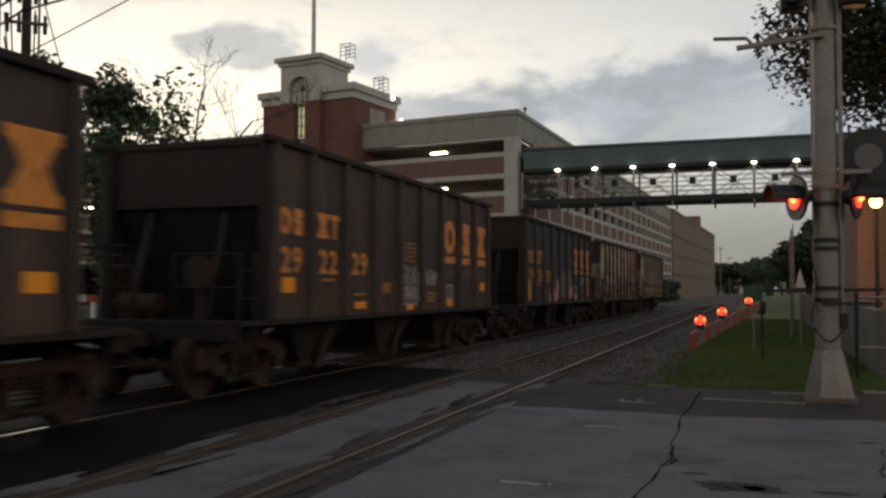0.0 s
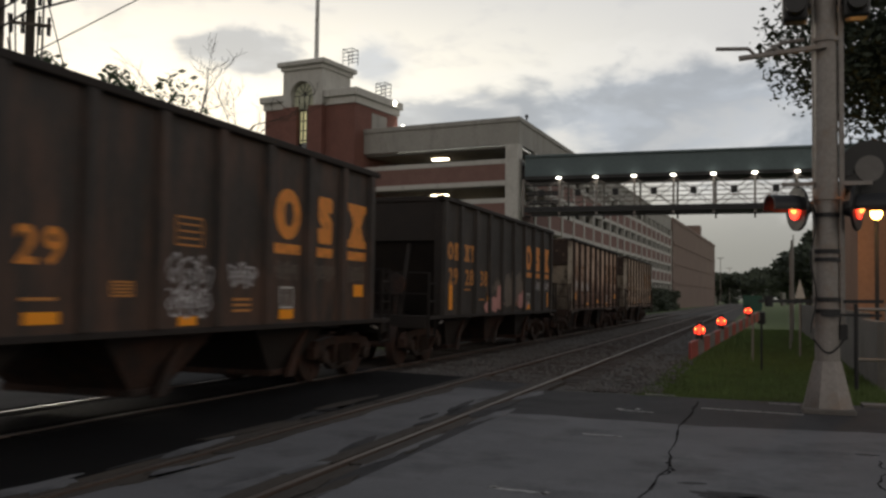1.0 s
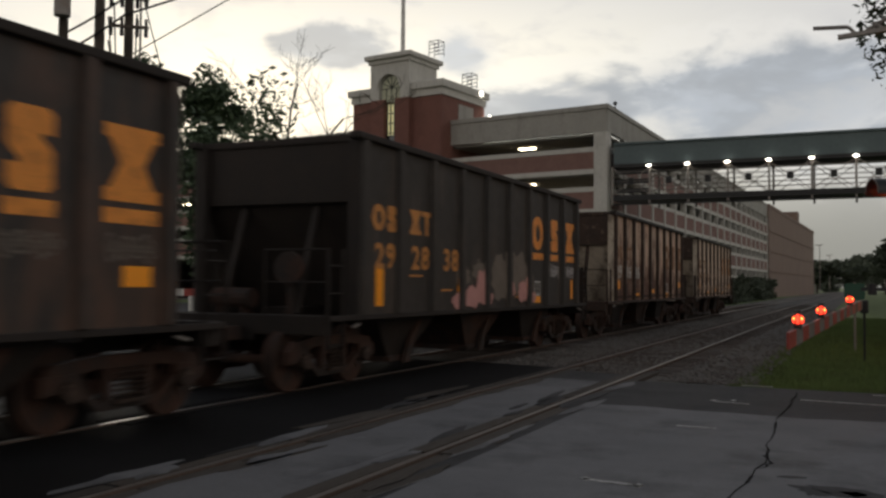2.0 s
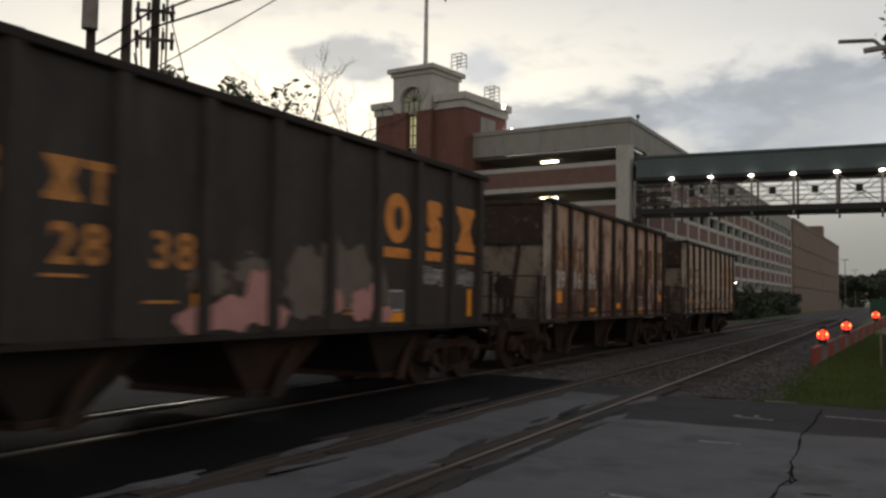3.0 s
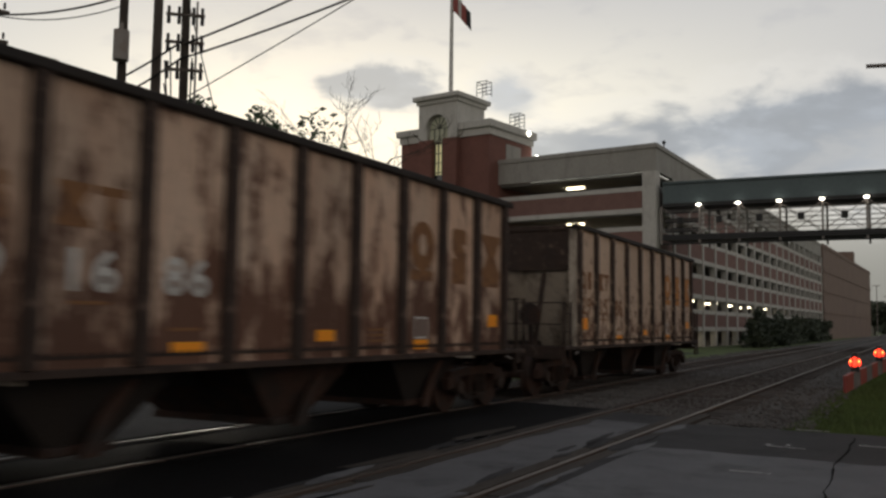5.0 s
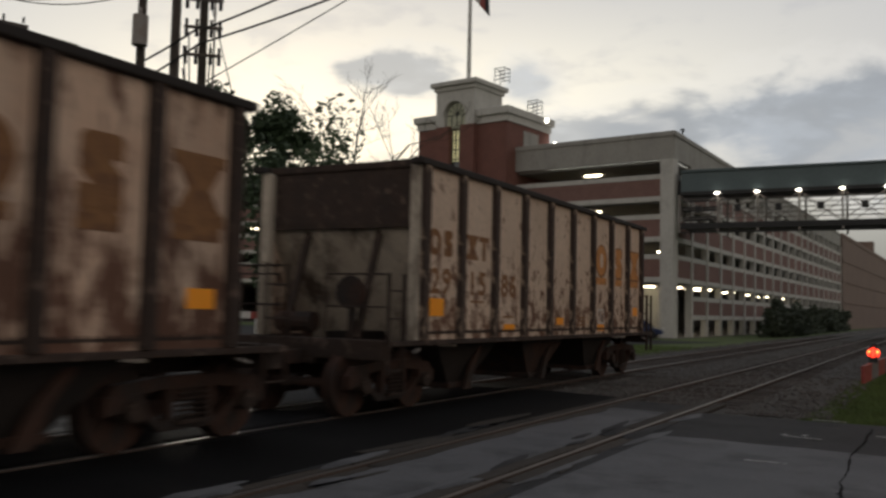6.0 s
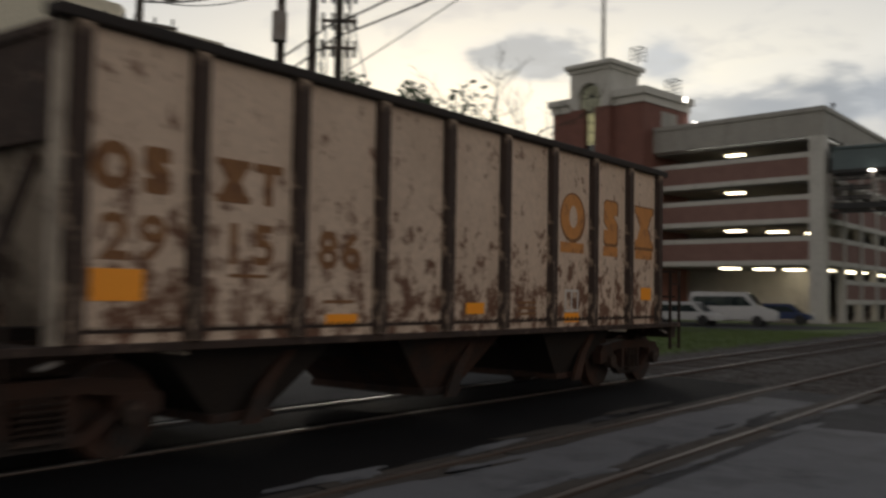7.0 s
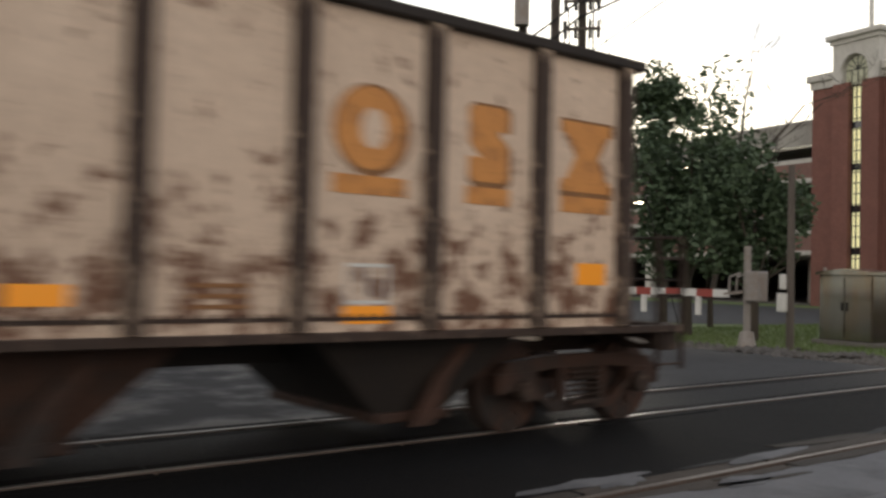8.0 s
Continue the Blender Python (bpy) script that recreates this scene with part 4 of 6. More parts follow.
def build_garage():
    g = thing("parking_garage", "concrete and brick multi-storey parking garage with lit decks", "parking garage")
    front = pose(GX, GY, 0, 0, 0, GROT)
    FL = 62.0
    side_turn = math.degrees(math.atan2(0.035, 1.0))
    side = pose(GX, GY, 0, 0, 0, 90 - side_turn)
    SL = 93.0
    BAY = 4.65
    # front
    for top, bottom in LEVELS:
        spandrel(g, front @ pose(-0.55, -0.02, 0), FL, top, bottom)
    bm = bmesh.new()
    box(bm, -FL, 0.0, -0.06, 0.3, *PARAPET)
    box(bm, -FL, 0.12, -0.16, 0.4, PARAPET[1] - 0.35, PARAPET[1])
    o = part("parapet", bm, CONCRETE, g, "pale concrete roof parapet")
    o.matrix_basis = front
    for x in (-0.35, -31.0, -44.0, -57.0):
        bm = bmesh.new()
        box(bm, x - 0.75 if x < -1 else -1.0, x if x < -1 else 0.05, -0.12, 0.75, -0.14, PARAPET[0], 0.0)
        o = part("column", bm, PRECAST, g, "white concrete corner column" if x > -1 else "")
        o.matrix_basis = front
    # long side: local x runs along the railway; the lowest parapet starts past the first bay
    for top, bottom in LEVELS + ((3.1, 1.25),):
        x0, skip = (0.3, 0) if top > 4 else (0.4 + BAY, 1)
        bm = bmesh.new()
        box(bm, x0, SL, -0.02, 0.25, top - 0.36, top)
        box(bm, x0, SL, -0.02, 0.25, bottom, bottom + 0.38)
        o = part("sill_beam", bm, PRECAST, g, "white precast beam")
        o.matrix_basis = side
        bm = bmesh.new()
        box(bm, -BAY / 2 + 0.24, BAY / 2 - 0.24, 0.03, 0.2, bottom + 0.38, top - 0.36)
        first = part("brick_panel", bm, BRICK_FACE, g, "brown brick infill panel")
        for k in range(skip, int(SL / BAY)):
            m = side @ pose(0.4 + (k + 0.5) * BAY, 0, 0)
            if k == skip:
                first.matrix_basis = m
            else:
                share(first, "brick_panel", m)
    bm = bmesh.new()
    box(bm, 0.05, SL, -0.06, 0.3, *PARAPET)
    box(bm, -0.1, SL + 0.1, -0.16, 0.4, PARAPET[1] - 0.35, PARAPET[1])
    o = part("parapet", bm, CONCRETE, g, "pale concrete roof parapet")
    o.matrix_basis = side
    bm = bmesh.new()
    box(bm, -0.24, 0.24, -0.08, 0.45, -0.14, PARAPET[0])
    first = part("column", bm, PRECAST, g)
    for k in range(int(SL / BAY) + 1):
        m = side @ pose(0.4 + k * BAY, 0, 0)
        if k == 0:
            first.matrix_basis = m
        else:
            share(first, "column", m)
    # decks, roof and dark core
    c, s = math.cos(radians(180 + GROT)), math.sin(radians(180 + GROT))
    fx, fy = c, s                                             # along the front, leftwards
    sx_, sy_ = math.sin(radians(side_turn)), math.cos(radians(side_turn))
    def pt(u, v):
        return (GX + fx * u + sx_ * v, GY + fy * u + sy_ * v)
    for z in DECKS + (13.3,):
        bm = bmesh.new()
        prism(bm, [pt(0.4, 0.4), pt(FL, 0.4), pt(FL, SL), pt(0.4, SL)], "z", z - 0.18, z)
        part("deck", bm, CONCRETE, g, "concrete parking deck")
    walls = [([pt(u, 16), pt(u + 0.3, 16), pt(u + 0.3, SL - 4), pt(u, SL - 4)], -0.14, 13.1) for u in (14.0, 32.0, 50.0)]
    walls += [([pt(4, 17), pt(FL, 17), pt(FL, 17.3), pt(4, 17.3)], 4.2, 13.1), ([pt(FL, 0.3), pt(FL + 0.3, 0.3), pt(FL + 0.3, SL), pt(FL, SL)], -0.14, 13.1),
              ([pt(0.3, SL), pt(FL, SL), pt(FL, SL + 0.3), pt(0.3, SL + 0.3)], -0.14, 15.0)]
    for pts, lo, hi in walls:
        bm = bmesh.new()
        prism(bm, pts, "z", lo, hi)
        part("core_wall", bm, CONCRETE_OLD, g)
    bm = bmesh.new()
    prism(bm, [pt(3.0, 7.5), pt(30, 7.5), pt(30, 7.8), pt(3.0, 7.8)], "z", -0.12, 3.9)
    part("lit_wall", bm, PRECAST, g, "pale ground floor wall under the lamps")
    bm = bmesh.new()
    prism(bm, [pt(-0.3, -0.3), pt(FL, -0.3), pt(FL, SL), pt(-0.3, SL)], "z", -0.5, -0.10)
    part("floor_slab", bm, CONCRETE_OLD, g)
    # light fittings under the decks
    bm = bmesh.new()
    box(bm, -0.75, 0.75, -0.16, 0.16, -0.12, 0, 0.02)
    me_lamp = mesh_of(bm, "deck_light", LAMP_WHITE)
    spots = [(8.2, 3.5, 0), (8.2, 3.5, 1), (5.6, 9.0, 1), (8.2, 3.5, 2), (5.6, 6.0, 2), (3.4, 9.0, 2), (8.0, 2.0, 3), (6.0, 4.0, 3), (4.2, 6.0, 3), (2.6, 8.5, 3), (1.8, 12.0, 3),
             (42.0, 2.5, 0), (42.0, 2.5, 1), (42.0, 2.5, 2), (49.0, 2.5, 1)]
    spots += [(1.8, 15 + 9 * k, 3) for k in range(5)]
    for u, v, k in spots:
        z = (13.12, 10.07, 7.02, 3.97)[k]
        o = new("deck_light", me_lamp)
        o.parent = g
        o["label"] = "glowing strip light under the deck"
        o.matrix_basis = pose(*pt(u, v), z - 0.01, 0, 0, GROT)
    # roof mast lights and small things on the roof edge
    bm = bmesh.new()
    for v in (3.0,):
        x, y = pt(0.2, v)
        rod(bm, (x, y, 15.4), (x, y, 15.9), 0.05)
        ball(bm, (x, y, 16.0), 0.16)
    part("roof_camera", bm, STEEL_DARK, g, "small dark fitting on the parapet")
    return pt


garage_pt = build_garage()


def build_far_block():
    """The long brick building past the garage."""
    blk = thing("brick_building", "long plain tan brick building beyond the garage", "building")
    x0, y0, x1, y1 = -13.9, 162.0, -10.6, 246.0
    bm = bmesh.new()
    prism(bm, [(x0, y0), (x1, y1), (x1 - 40, y1), (x0 - 40, y0)], "z", -0.14, 15.0)
    part("wall", bm, BRICK_TAN, blk)
    bm = bmesh.new()
    prism(bm, [(x0 + 0.1, y0 - 0.1), (x1 + 0.1, y1 + 0.1), (x1 - 1.0, y1 + 0.1), (x0 - 1.0, y0 - 0.1)], "z", 15.0, 15.6)
    part("parapet", bm, BRICK_TAN, blk)
    bm = bmesh.new()
    box(bm, -16.0, -12.4, 214, 219, 15.0, 18.2)
    part("chimney", bm, BRICK_TAN, blk)
    for z in (4.2, 7.6, 11.0):
        bm = bmesh.new()
        prism(bm, [(x0 + 0.12, y0), (x1 + 0.12, y1), (x1 - 0.2, y1), (x0 - 0.2, y0)], "z", z, z + 0.35)
        part("string_course", bm, BRICK_TAN, blk)


build_far_block()


def build_tower():
    tw = thing("brick_tower", "red brick stair tower with white cupola and lit arched window", "tower", pose(-31.5, 68.5, -0.12, 0, 0, GROT) @ Matrix.Diagonal((1.077, 1.077, 1.077, 1)))
    W, D, H = 8.7, 6.4, 16.3
    for x0, x1, y0 in ((-2.75, 0, 0), (-W, -6.55, 0), (-6.55, -2.75, 1.2)):
        bm = bmesh.new()
        box(bm, x0, x1, y0, D, -0.14, H)
        part("wall", bm, BRICK_RED, tw, "red brick wall")
    for x0, x1 in ((-6.55, -5.2), (-4.1, -2.75)):
        bm = bmesh.new()
        box(bm, x0, x1, -0.5, 1.2, -0.14, H)
        part("pier", bm, BRICK_RED, tw, "projecting red brick pier")
    # white cornices
    bm = bmesh.new()
    box(bm, -2.75, 0.12, -0.12, D + 0.1, H, H + 0.55)
    box(bm, -2.75, 0.35, -0.35, D + 0.3, H + 0.55, H + 1.15, 0.06)
    box(bm, -W - 0.12, -6.55, -0.12, D + 0.1, H, H + 0.55)
    box(bm, -W - 0.35, -6.55, -0.35, D + 0.3, H + 0.55, H + 1.1, 0.06)
    part("cornice", bm, PRECAST, tw, "white moulded cornice")
    # cupola with an arched opening
    bm = bmesh.new()
    cx, top, r, zc = -4.65, 19.25, 1.05, 17.2
    arch = [(cx + r * math.cos(a), zc + r * math.sin(a)) for a in [math.pi * k / 12 for k in range(13)]]
    x0, x1 = -6.55, -2.75
    prism(bm, [(x1, H), (x1, top), (cx, top)] + arch[:7][::-1] + [(cx + r, H)], "y", -0.5, -0.1)
    prism(bm, [(x0, H), (cx - r, H)] + arch[6:][::-1] + [(cx, top), (x0, top)], "y", -0.5, -0.1)
    box(bm, x0, x1, -0.1, 3.4, H, top)
    part("cupola", bm, PRECAST, tw, "white square cupola")
    bm = bmesh.new()
    box(bm, x0 - 0.15, x1 + 0.15, -0.65, 3.55, top - 0.05, top + 0.25)
    box(bm, x0 - 0.4, x1 + 0.4, -0.9, 3.8, top + 0.25, top + 0.65, 0.08)
    part("cupola_cornice", bm, PRECAST, tw, "white moulded cornice")
    bm = bmesh.new()
    prev = None
    for k in range(13):
        a = math.pi * k / 12
        p = (cx + 1.15 * math.cos(a), -0.54, zc + 1.15 * math.sin(a))
        if prev:
            bar(bm, prev, p, 0.2, 0.12)
        prev = p
    part("arch_trim", bm, PRECAST, tw)
    # tall lit window in the recess, with dark muntins and brick spandrels
    bm = bmesh.new()
    fan = [(cx + 0.98 * math.cos(math.pi * k / 12), zc + 0.98 * math.sin(math.pi * k / 12)) for k in range(13)]
    prism(bm, fan + [(cx - 0.98, H - 0.2), (cx + 0.98, H - 0.2)], "y", -0.16, -0.12)
    part("fanlight", bm, FAN_WINDOW, tw, "dimly lit arched window")
    z = H - 0.3
    while z > 0.6:
        bm = bmesh.new()
        box(bm, cx - 0.50, cx + 0.50, 0.0, 0.06, z - 2.55, z)
        part("window_pane", bm, LIT_WINDOW, tw, "glowing stairwell window")
        bm = bmesh.new()
        box(bm, cx - 0.56, cx + 0.56, -0.1, 0.1, z - 3.05, z - 2.55)
        part("window_spandrel", bm, WINDOW_DARK, tw)
        z -= 3.05
    bm = bmesh.new()
    for dx in (-0.52, -0.18, 0.2, 0.52):
        box(bm, cx + dx - 0.035, cx + dx + 0.035, -0.08, -0.005, 0, H + 0.2)
    for k in range(21):
        box(bm, cx - 0.52, cx + 0.52, -0.07, -0.01, 0.4 + 0.78 * k - 0.03, 0.4 + 0.78 * k + 0.03)
    for k in range(1, 6):
        a = math.pi * k / 6
        bar(bm, (cx, -0.2, zc), (cx + 0.98 * math.cos(a), -0.2, zc + 0.98 * math.sin(a)), 0.05, 0.05)
    for x in (-0.5, 0.0, 0.5):
        bar(bm, (cx + x, -0.2, H), (cx + x, -0.2, zc), 0.05, 0.05)
    bar(bm, (cx - 0.98, -0.2, zc), (cx + 0.98, -0.2, zc), 0.06, 0.05)
    part("muntin", bm, STEEL_DARK, tw, "dark window bars")
    # roof access hatch rails, side window, flood lamps
    for bx, by, bz in ((-2.3, 1.6, top + 0.65), (-0.4, 3.6, H + 1.1)):
        bm = bmesh.new()
        for k in range(4):
            zz = bz + 0.25 + 0.3 * k
            rod(bm, (bx, by, zz), (bx + 0.9, by, zz), 0.03, seg=6)
            rod(bm, (bx, by + 0.8, zz), (bx + 0.9, by + 0.8, zz), 0.03, seg=6)
        for dx in (0, 0.9):
            for dy in (0, 0.8):
                rod(bm, (bx + dx, by + dy, bz), (bx + dx, by + dy, bz + 1.2), 0.03, seg=6)
        for y in (by, by + 0.8):
            for x in (bx, bx + 0.9):
                rod(bm, (x, by, bz + 1.15), (x, by + 0.8, bz + 1.15), 0.03, seg=6)
        part("ladder_cage", bm, STEEL_DARK, tw, "roof ladder cage")
    bm = bmesh.new()
    box(bm, 0.0, 0.05, 2.4, 4.6, 13.4, 15.9)
    part("side_window", bm, CONCRETE, tw, "pale blank side window")
    for p in ((0.3, 5.3, H + 0.9), (0.4, 6.6, 15.4)):
        bm = bmesh.new()
        ball(bm, p, 0.22, 10)
        part("flood_lamp", bm, LAMP_BRIDGE, tw, "bright roof lamp")
    # flag staff and drooping flag
    bm = bmesh.new()
    rod(bm, (-4.75, 1.4, top + 0.5), (-4.75, 1.4, top + 11.5), 0.19, 0.13, 12)
    part("flagpole", bm, WHITE_PAINT, tw, "tall pale flagpole")
    for k, m in enumerate((RED_PAINT, WHITE_PAINT, RED_PAINT, MATS["dark_steel"])):
        bm = bmesh.new()
        x = -4.6 + 0.42 * k
        prism(bm, [(x, top + 9.6 - 0.5 * k), (x + 0.44, top + 9.3 - 0.55 * k), (x + 0.52, top + 7.6 - 0.5 * k), (x, top + 8.1 - 0.45 * k)], "y", 1.36 + 0.05 * (k % 2), 1.42 + 0.05 * (k % 2))
        part("flag_fold", bm, m, tw, "hanging fold of a flag")


build_tower()


def build_bridge():
    br = thing("footbridge", "teal covered steel footbridge over the railway with hanging lamps", "bridge")
    x0, x1, y0, y1 = -16.9, 16.0, 68.0, 71.6
    bm = bmesh.new()
    box(bm, x0, x1, y0 - 0.05, y0 + 0.1, 10.75, 12.2)
    box(bm, x0, x1, y1 - 0.1, y1 + 0.05, 10.75, 12.2)
    part("fascia", bm, TEAL, br, "teal metal fascia")
    bm = bmesh.new()
    box(bm, x0, x1, y0 - 0.2, y1 + 0.2, 12.2, 12.38, 0.04)
    part("roof", bm, TEAL, br, "teal metal roof")
    bm = bmesh.new()
    box(bm, x0, x1, y0 - 0.1, y1 + 0.1, 10.5, 10.76)
    part("soffit", bm, STEEL_DARK, br)
    bm = bmesh.new()
    box(bm, x0, x1, y0 - 0.1, y0 + 0.15, 8.0, 8.42)
    box(bm, x0, x1, y1 - 0.15, y1 + 0.1, 8.0, 8.42)
    box(bm, x0, x1, y0, y1, 8.06, 8.16)
    box(bm, x0, x1, y0 - 0.15, y0 + 0.1, 7.7, 7.78)
    part("deck", bm, STEEL_DARK, br, "dark steel deck beams")
    step = 2.8
    xs = [-14.2 + step * k for k in range(-1, 11)]
    for k, x in enumerate(xs):
        for y in (y0, y1):
            bm = bmesh.new()
            box(bm, x - 0.07, x + 0.07, y - 0.07, y + 0.07, 7.7, 10.55)
            part("post", bm, STEEL_GALV, br)
            if k + 1 < len(xs):
                bm = bmesh.new()
                bar(bm, (x, y, 8.4), (x + step, y, 10.5), 0.05, 0.05)
                bar(bm, (x, y, 10.5), (x + step, y, 8.4), 0.05, 0.05)
                part("brace", bm, STEEL_GALV, br, "crossed truss brace")
        if k + 1 < len(xs):
            bm = bmesh.new()
            box(bm, x + step / 2 - 0.22, x + step / 2 + 0.22, y0 - 0.06, y0 + 0.06, 9.2, 9.7, 0.05)
            part("gusset", bm, STEEL_DARK, br, "dark gusset plate")
    for y in (y0 - 0.03, y1 + 0.03):
        for z in (8.75, 9.1, 9.45, 9.8, 10.15):
            bm = bmesh.new()
            rod(bm, (x0, y, z), (x1, y, z), 0.02, seg=6)
            part("guard_rail", bm, STEEL_GALV, br)
    for k in range(9):
        bm = bmesh.new()
        ball(bm, (0, -0.05, 0), 0.10, 12, 0.8)
        for v in bm.verts:
            v.co.x *= 1.9
        o = part("bridge_lamp", bm, LAMP_BRIDGE, br, "bright lamp under the roof edge")
        o.matrix_basis = pose(-14.2 + step * k, y0 - 0.3, 10.55)
    bm = bmesh.new()
    for y in (y0 + 0.4, y1 - 0.4):
        box(bm, 14.2, 15.2, y - 0.4, y + 0.4, -0.3, 8.0)
    part("pier", bm, CONCRETE, br)
    # brackets where it meets the garage
    bm = bmesh.new()
    for z in (8.6, 9.3, 10.0):
        box(bm, -16.8, -14.3, y0 + 0.2, y0 + 0.3, z, z + 0.35)
    part("end_screen", bm, STEEL_DARK, br, "dark screen at the garage end")


build_bridge()

# ---- the signal mast by the road ----


def build_signal_mast():
    ms = thing("signal_mast", "tall grey steel crossing signal mast with red flashing lights", "crossing signal", pose(0.95, 14.5, 0))
    bm = bmesh.new()
    box(bm, -0.36, 0.36, -0.36, 0.36, -0.1, 0.06, 0.02)
    part("footing", bm, CONCRETE_OLD, ms, "concrete footing")
    bm = bmesh.new()
    bmesh.ops.create_cone(bm, cap_ends=True, segments=8, radius1=0.36, radius2=0.20, depth=0.66, matrix=pose(0, 0, 0.39, 0, 0, 22.5))
    part("base_shroud", bm, STEEL_GALV, ms, "flared eight-sided base")
    bm = bmesh.new()
    rod(bm, (0, 0, 0.7), (0, 0, 8.6), 0.172, 0.155, 20)
    part("mast_pole", bm, STEEL_GALV, ms, "round grey steel pole", smooth=False)
    for z in (1.45, 1.62, 2.2, 2.32, 2.85, 3.1, 5.45):
        bm = bmesh.new()
        rod(bm, (0, 0, z - 0.03), (0, 0, z + 0.03), 0.195, seg=20)
        part("band", bm, STEEL_DARK if z < 3 else STEEL_GALV, ms)
    for dx, dy, r in ((0.19, -0.06, 0.022), (0.22, 0.02, 0.03), (-0.18, -0.07, 0.016)):
        bm = bmesh.new()
        rod(bm, (dx, dy, 1.2), (dx, dy, 6.3), r, seg=8)
        part("conduit", bm, STEEL_GALV, ms)
    # side arm with a lamp holder
    bm = bmesh.new()
    bar(bm, (0, -0.19, 5.32), (-1.22, -0.19, 5.22), 0.10, 0.06)
    rod(bm, (-0.62, -0.19, 5.28), (-0.75, -0.19, 5.38), 0.03)
    rod(bm, (-0.30, -0.19, 5.44), (-0.60, -0.19, 5.42), 0.03)
    rod(bm, (-0.60, -0.19, 5.42), (-0.85, -0.19, 5.28), 0.03)
    rod(bm, (-0.98, -0.19, 5.25), (-1.08, -0.19, 5.36), 0.025)
    rod(bm, (-1.08, -0.19, 5.36), (-1.55, -0.19, 5.39), 0.03)
    part("side_arm", bm, STEEL_GALV, ms, "horizontal bracket arm")
    # traffic signal heads up the pole
    for dx in (-0.42, 0.42):
        bm = bmesh.new()
        box(bm, dx - 0.18, dx + 0.18, -0.15, 0.15, 5.75, 6.85, 0.04)
        for k in range(3):
            rod(bm, (dx, -0.15, 5.95 + 0.34 * k), (dx, -0.36, 5.95 + 0.34 * k), 0.14, seg=14)
        part("traffic_head", bm, BLACK_PLASTIC, ms, "dark traffic signal head")
        bm = bmesh.new()
        bar(bm, (dx, 0, 6.0), (0, 0, 6.0), 0.05, 0.05)
        bar(bm, (dx, 0, 6.7), (0, 0, 6.7), 0.05, 0.05)
        part("bracket", bm, STEEL_DARK, ms)
    bm = bmesh.new()
    box(bm, -0.26, 0.3, 0.2, 0.5, 6.0, 6.7, 0.03)
    part("control_box", bm, STEEL_GALV, ms)
    # the pair of flashing lights on cross brackets, hooded; each side faces both ways
    bm = bmesh.new()
    bar(bm, (-0.62, 0, 3.32), (0.62, 0, 3.32), 0.06, 0.06)
    bar(bm, (-0.5, 0, 3.05), (0.5, 0, 3.05), 0.04, 0.04)
    part("bracket", bm, STEEL_GALV, ms, "cross bracket of the flashing lights")
    for sx, face in ((-1, -66), (1, 72)):
        hd = new("flasher")
        hd.parent = ms
        hd["label"] = "round black flashing light with hood"
        hd.matrix_basis = pose(sx * 0.40, -0.05, 2.95, 0, 0, face)
        bm = bmesh.new()
        rod(bm, (0, -0.02, 0), (0, 0.02, 0), 0.33, seg=24)
        rod(bm, (0, 0.02, 0), (0, 0.16, 0), 0.16, 0.10, 16)
        part("backplate", bm, BLACK_PLASTIC, hd)
        bm = bmesh.new()
        rod(bm, (0, -0.03, 0), (0, -0.05, 0), 0.165, seg=20)
        part("lens", bm, RED_GLOW, hd, "lit red lens")
        bm = bmesh.new()
        ball(bm, (0.02, -0.05, -0.02), 0.06, 10)
        part("bulb", bm, AMBER_CORE, hd, "bright amber middle of the lens")
        bm = bmesh.new()
        ball(bm, (sx * -0.06, 0.03, 0.17), 0.035, 8)
        part("side_light", bm, AMBER_CORE, hd, "small amber side light")
        bm = bmesh.new()
        for k in range(13):
            a0, a1 = radians(-10 + 200 * k / 13), radians(-10 + 200 * (k + 1) / 13)
            p, q = (0.19 * math.cos(a0), 0.19 * math.sin(a0)), (0.19 * math.cos(a1), 0.19 * math.sin(a1))
            prism(bm, [(p[0], p[1]), (q[0], q[1]), (q[0] * 1.07, q[1] * 1.07), (p[0] * 1.07, p[1] * 1.07)], "y", -0.44, -0.02)
        bmesh.ops.remove_doubles(bm, verts=bm.verts[:], dist=0.0005)
        part("hood", bm, BLACK_PLASTIC, hd)
    # round unlit light that faces the road
    bm = bmesh.new()
    rod(bm, (0.60, 0.2, 3.55), (0.60, 0.23, 3.55), 0.42, seg=28)
    rod(bm, (0.60, 0.23, 3.55), (0.60, 0.40, 3.55), 0.2, 0.14, seg=20)
    bar(bm, (0.60, 0.3, 3.55), (0.0, 0.1, 3.42), 0.06, 0.06)
    part("backplate", bm, BLACK_PLASTIC, ms, "round black backplate of an unlit light")
    bm = bmesh.new()
    rod(bm, (0.60, 0.17, 3.55), (0.60, 0.2, 3.55), 0.195, seg=24)
    part("unlit_lens", bm, mat("dull_lens", (0.15, 0.14, 0.13), (0.11, 0.10, 0.095), 3.0, 0.4, bump=0.0), ms, "dull grey unlit lens")
    # gate machine arm that reaches over the grass at waist height
    bm = bmesh.new()
    bar(bm, (-0.95, 0, 1.58), (0.75, 0, 1.60), 0.05, 0.05)
    bar(bm, (-0.1, -0.22, 1.40), (0.7, -0.22, 1.40), 0.05, 0.04)
    rod(bm, (-0.80, 0, 1.50), (-0.80, 0, 1.66), 0.06)
    part("counter_arm", bm, STEEL_DARK, ms, "dark horizontal pedestrian bar")
    for z in (1.15,):
        bm = bmesh.new()
        box(bm, 0.16, 0.27, -0.10, 0.08, z - 0.11, z + 0.11, 0.015)
        part("junction_box", bm, STEEL_DARK, ms)
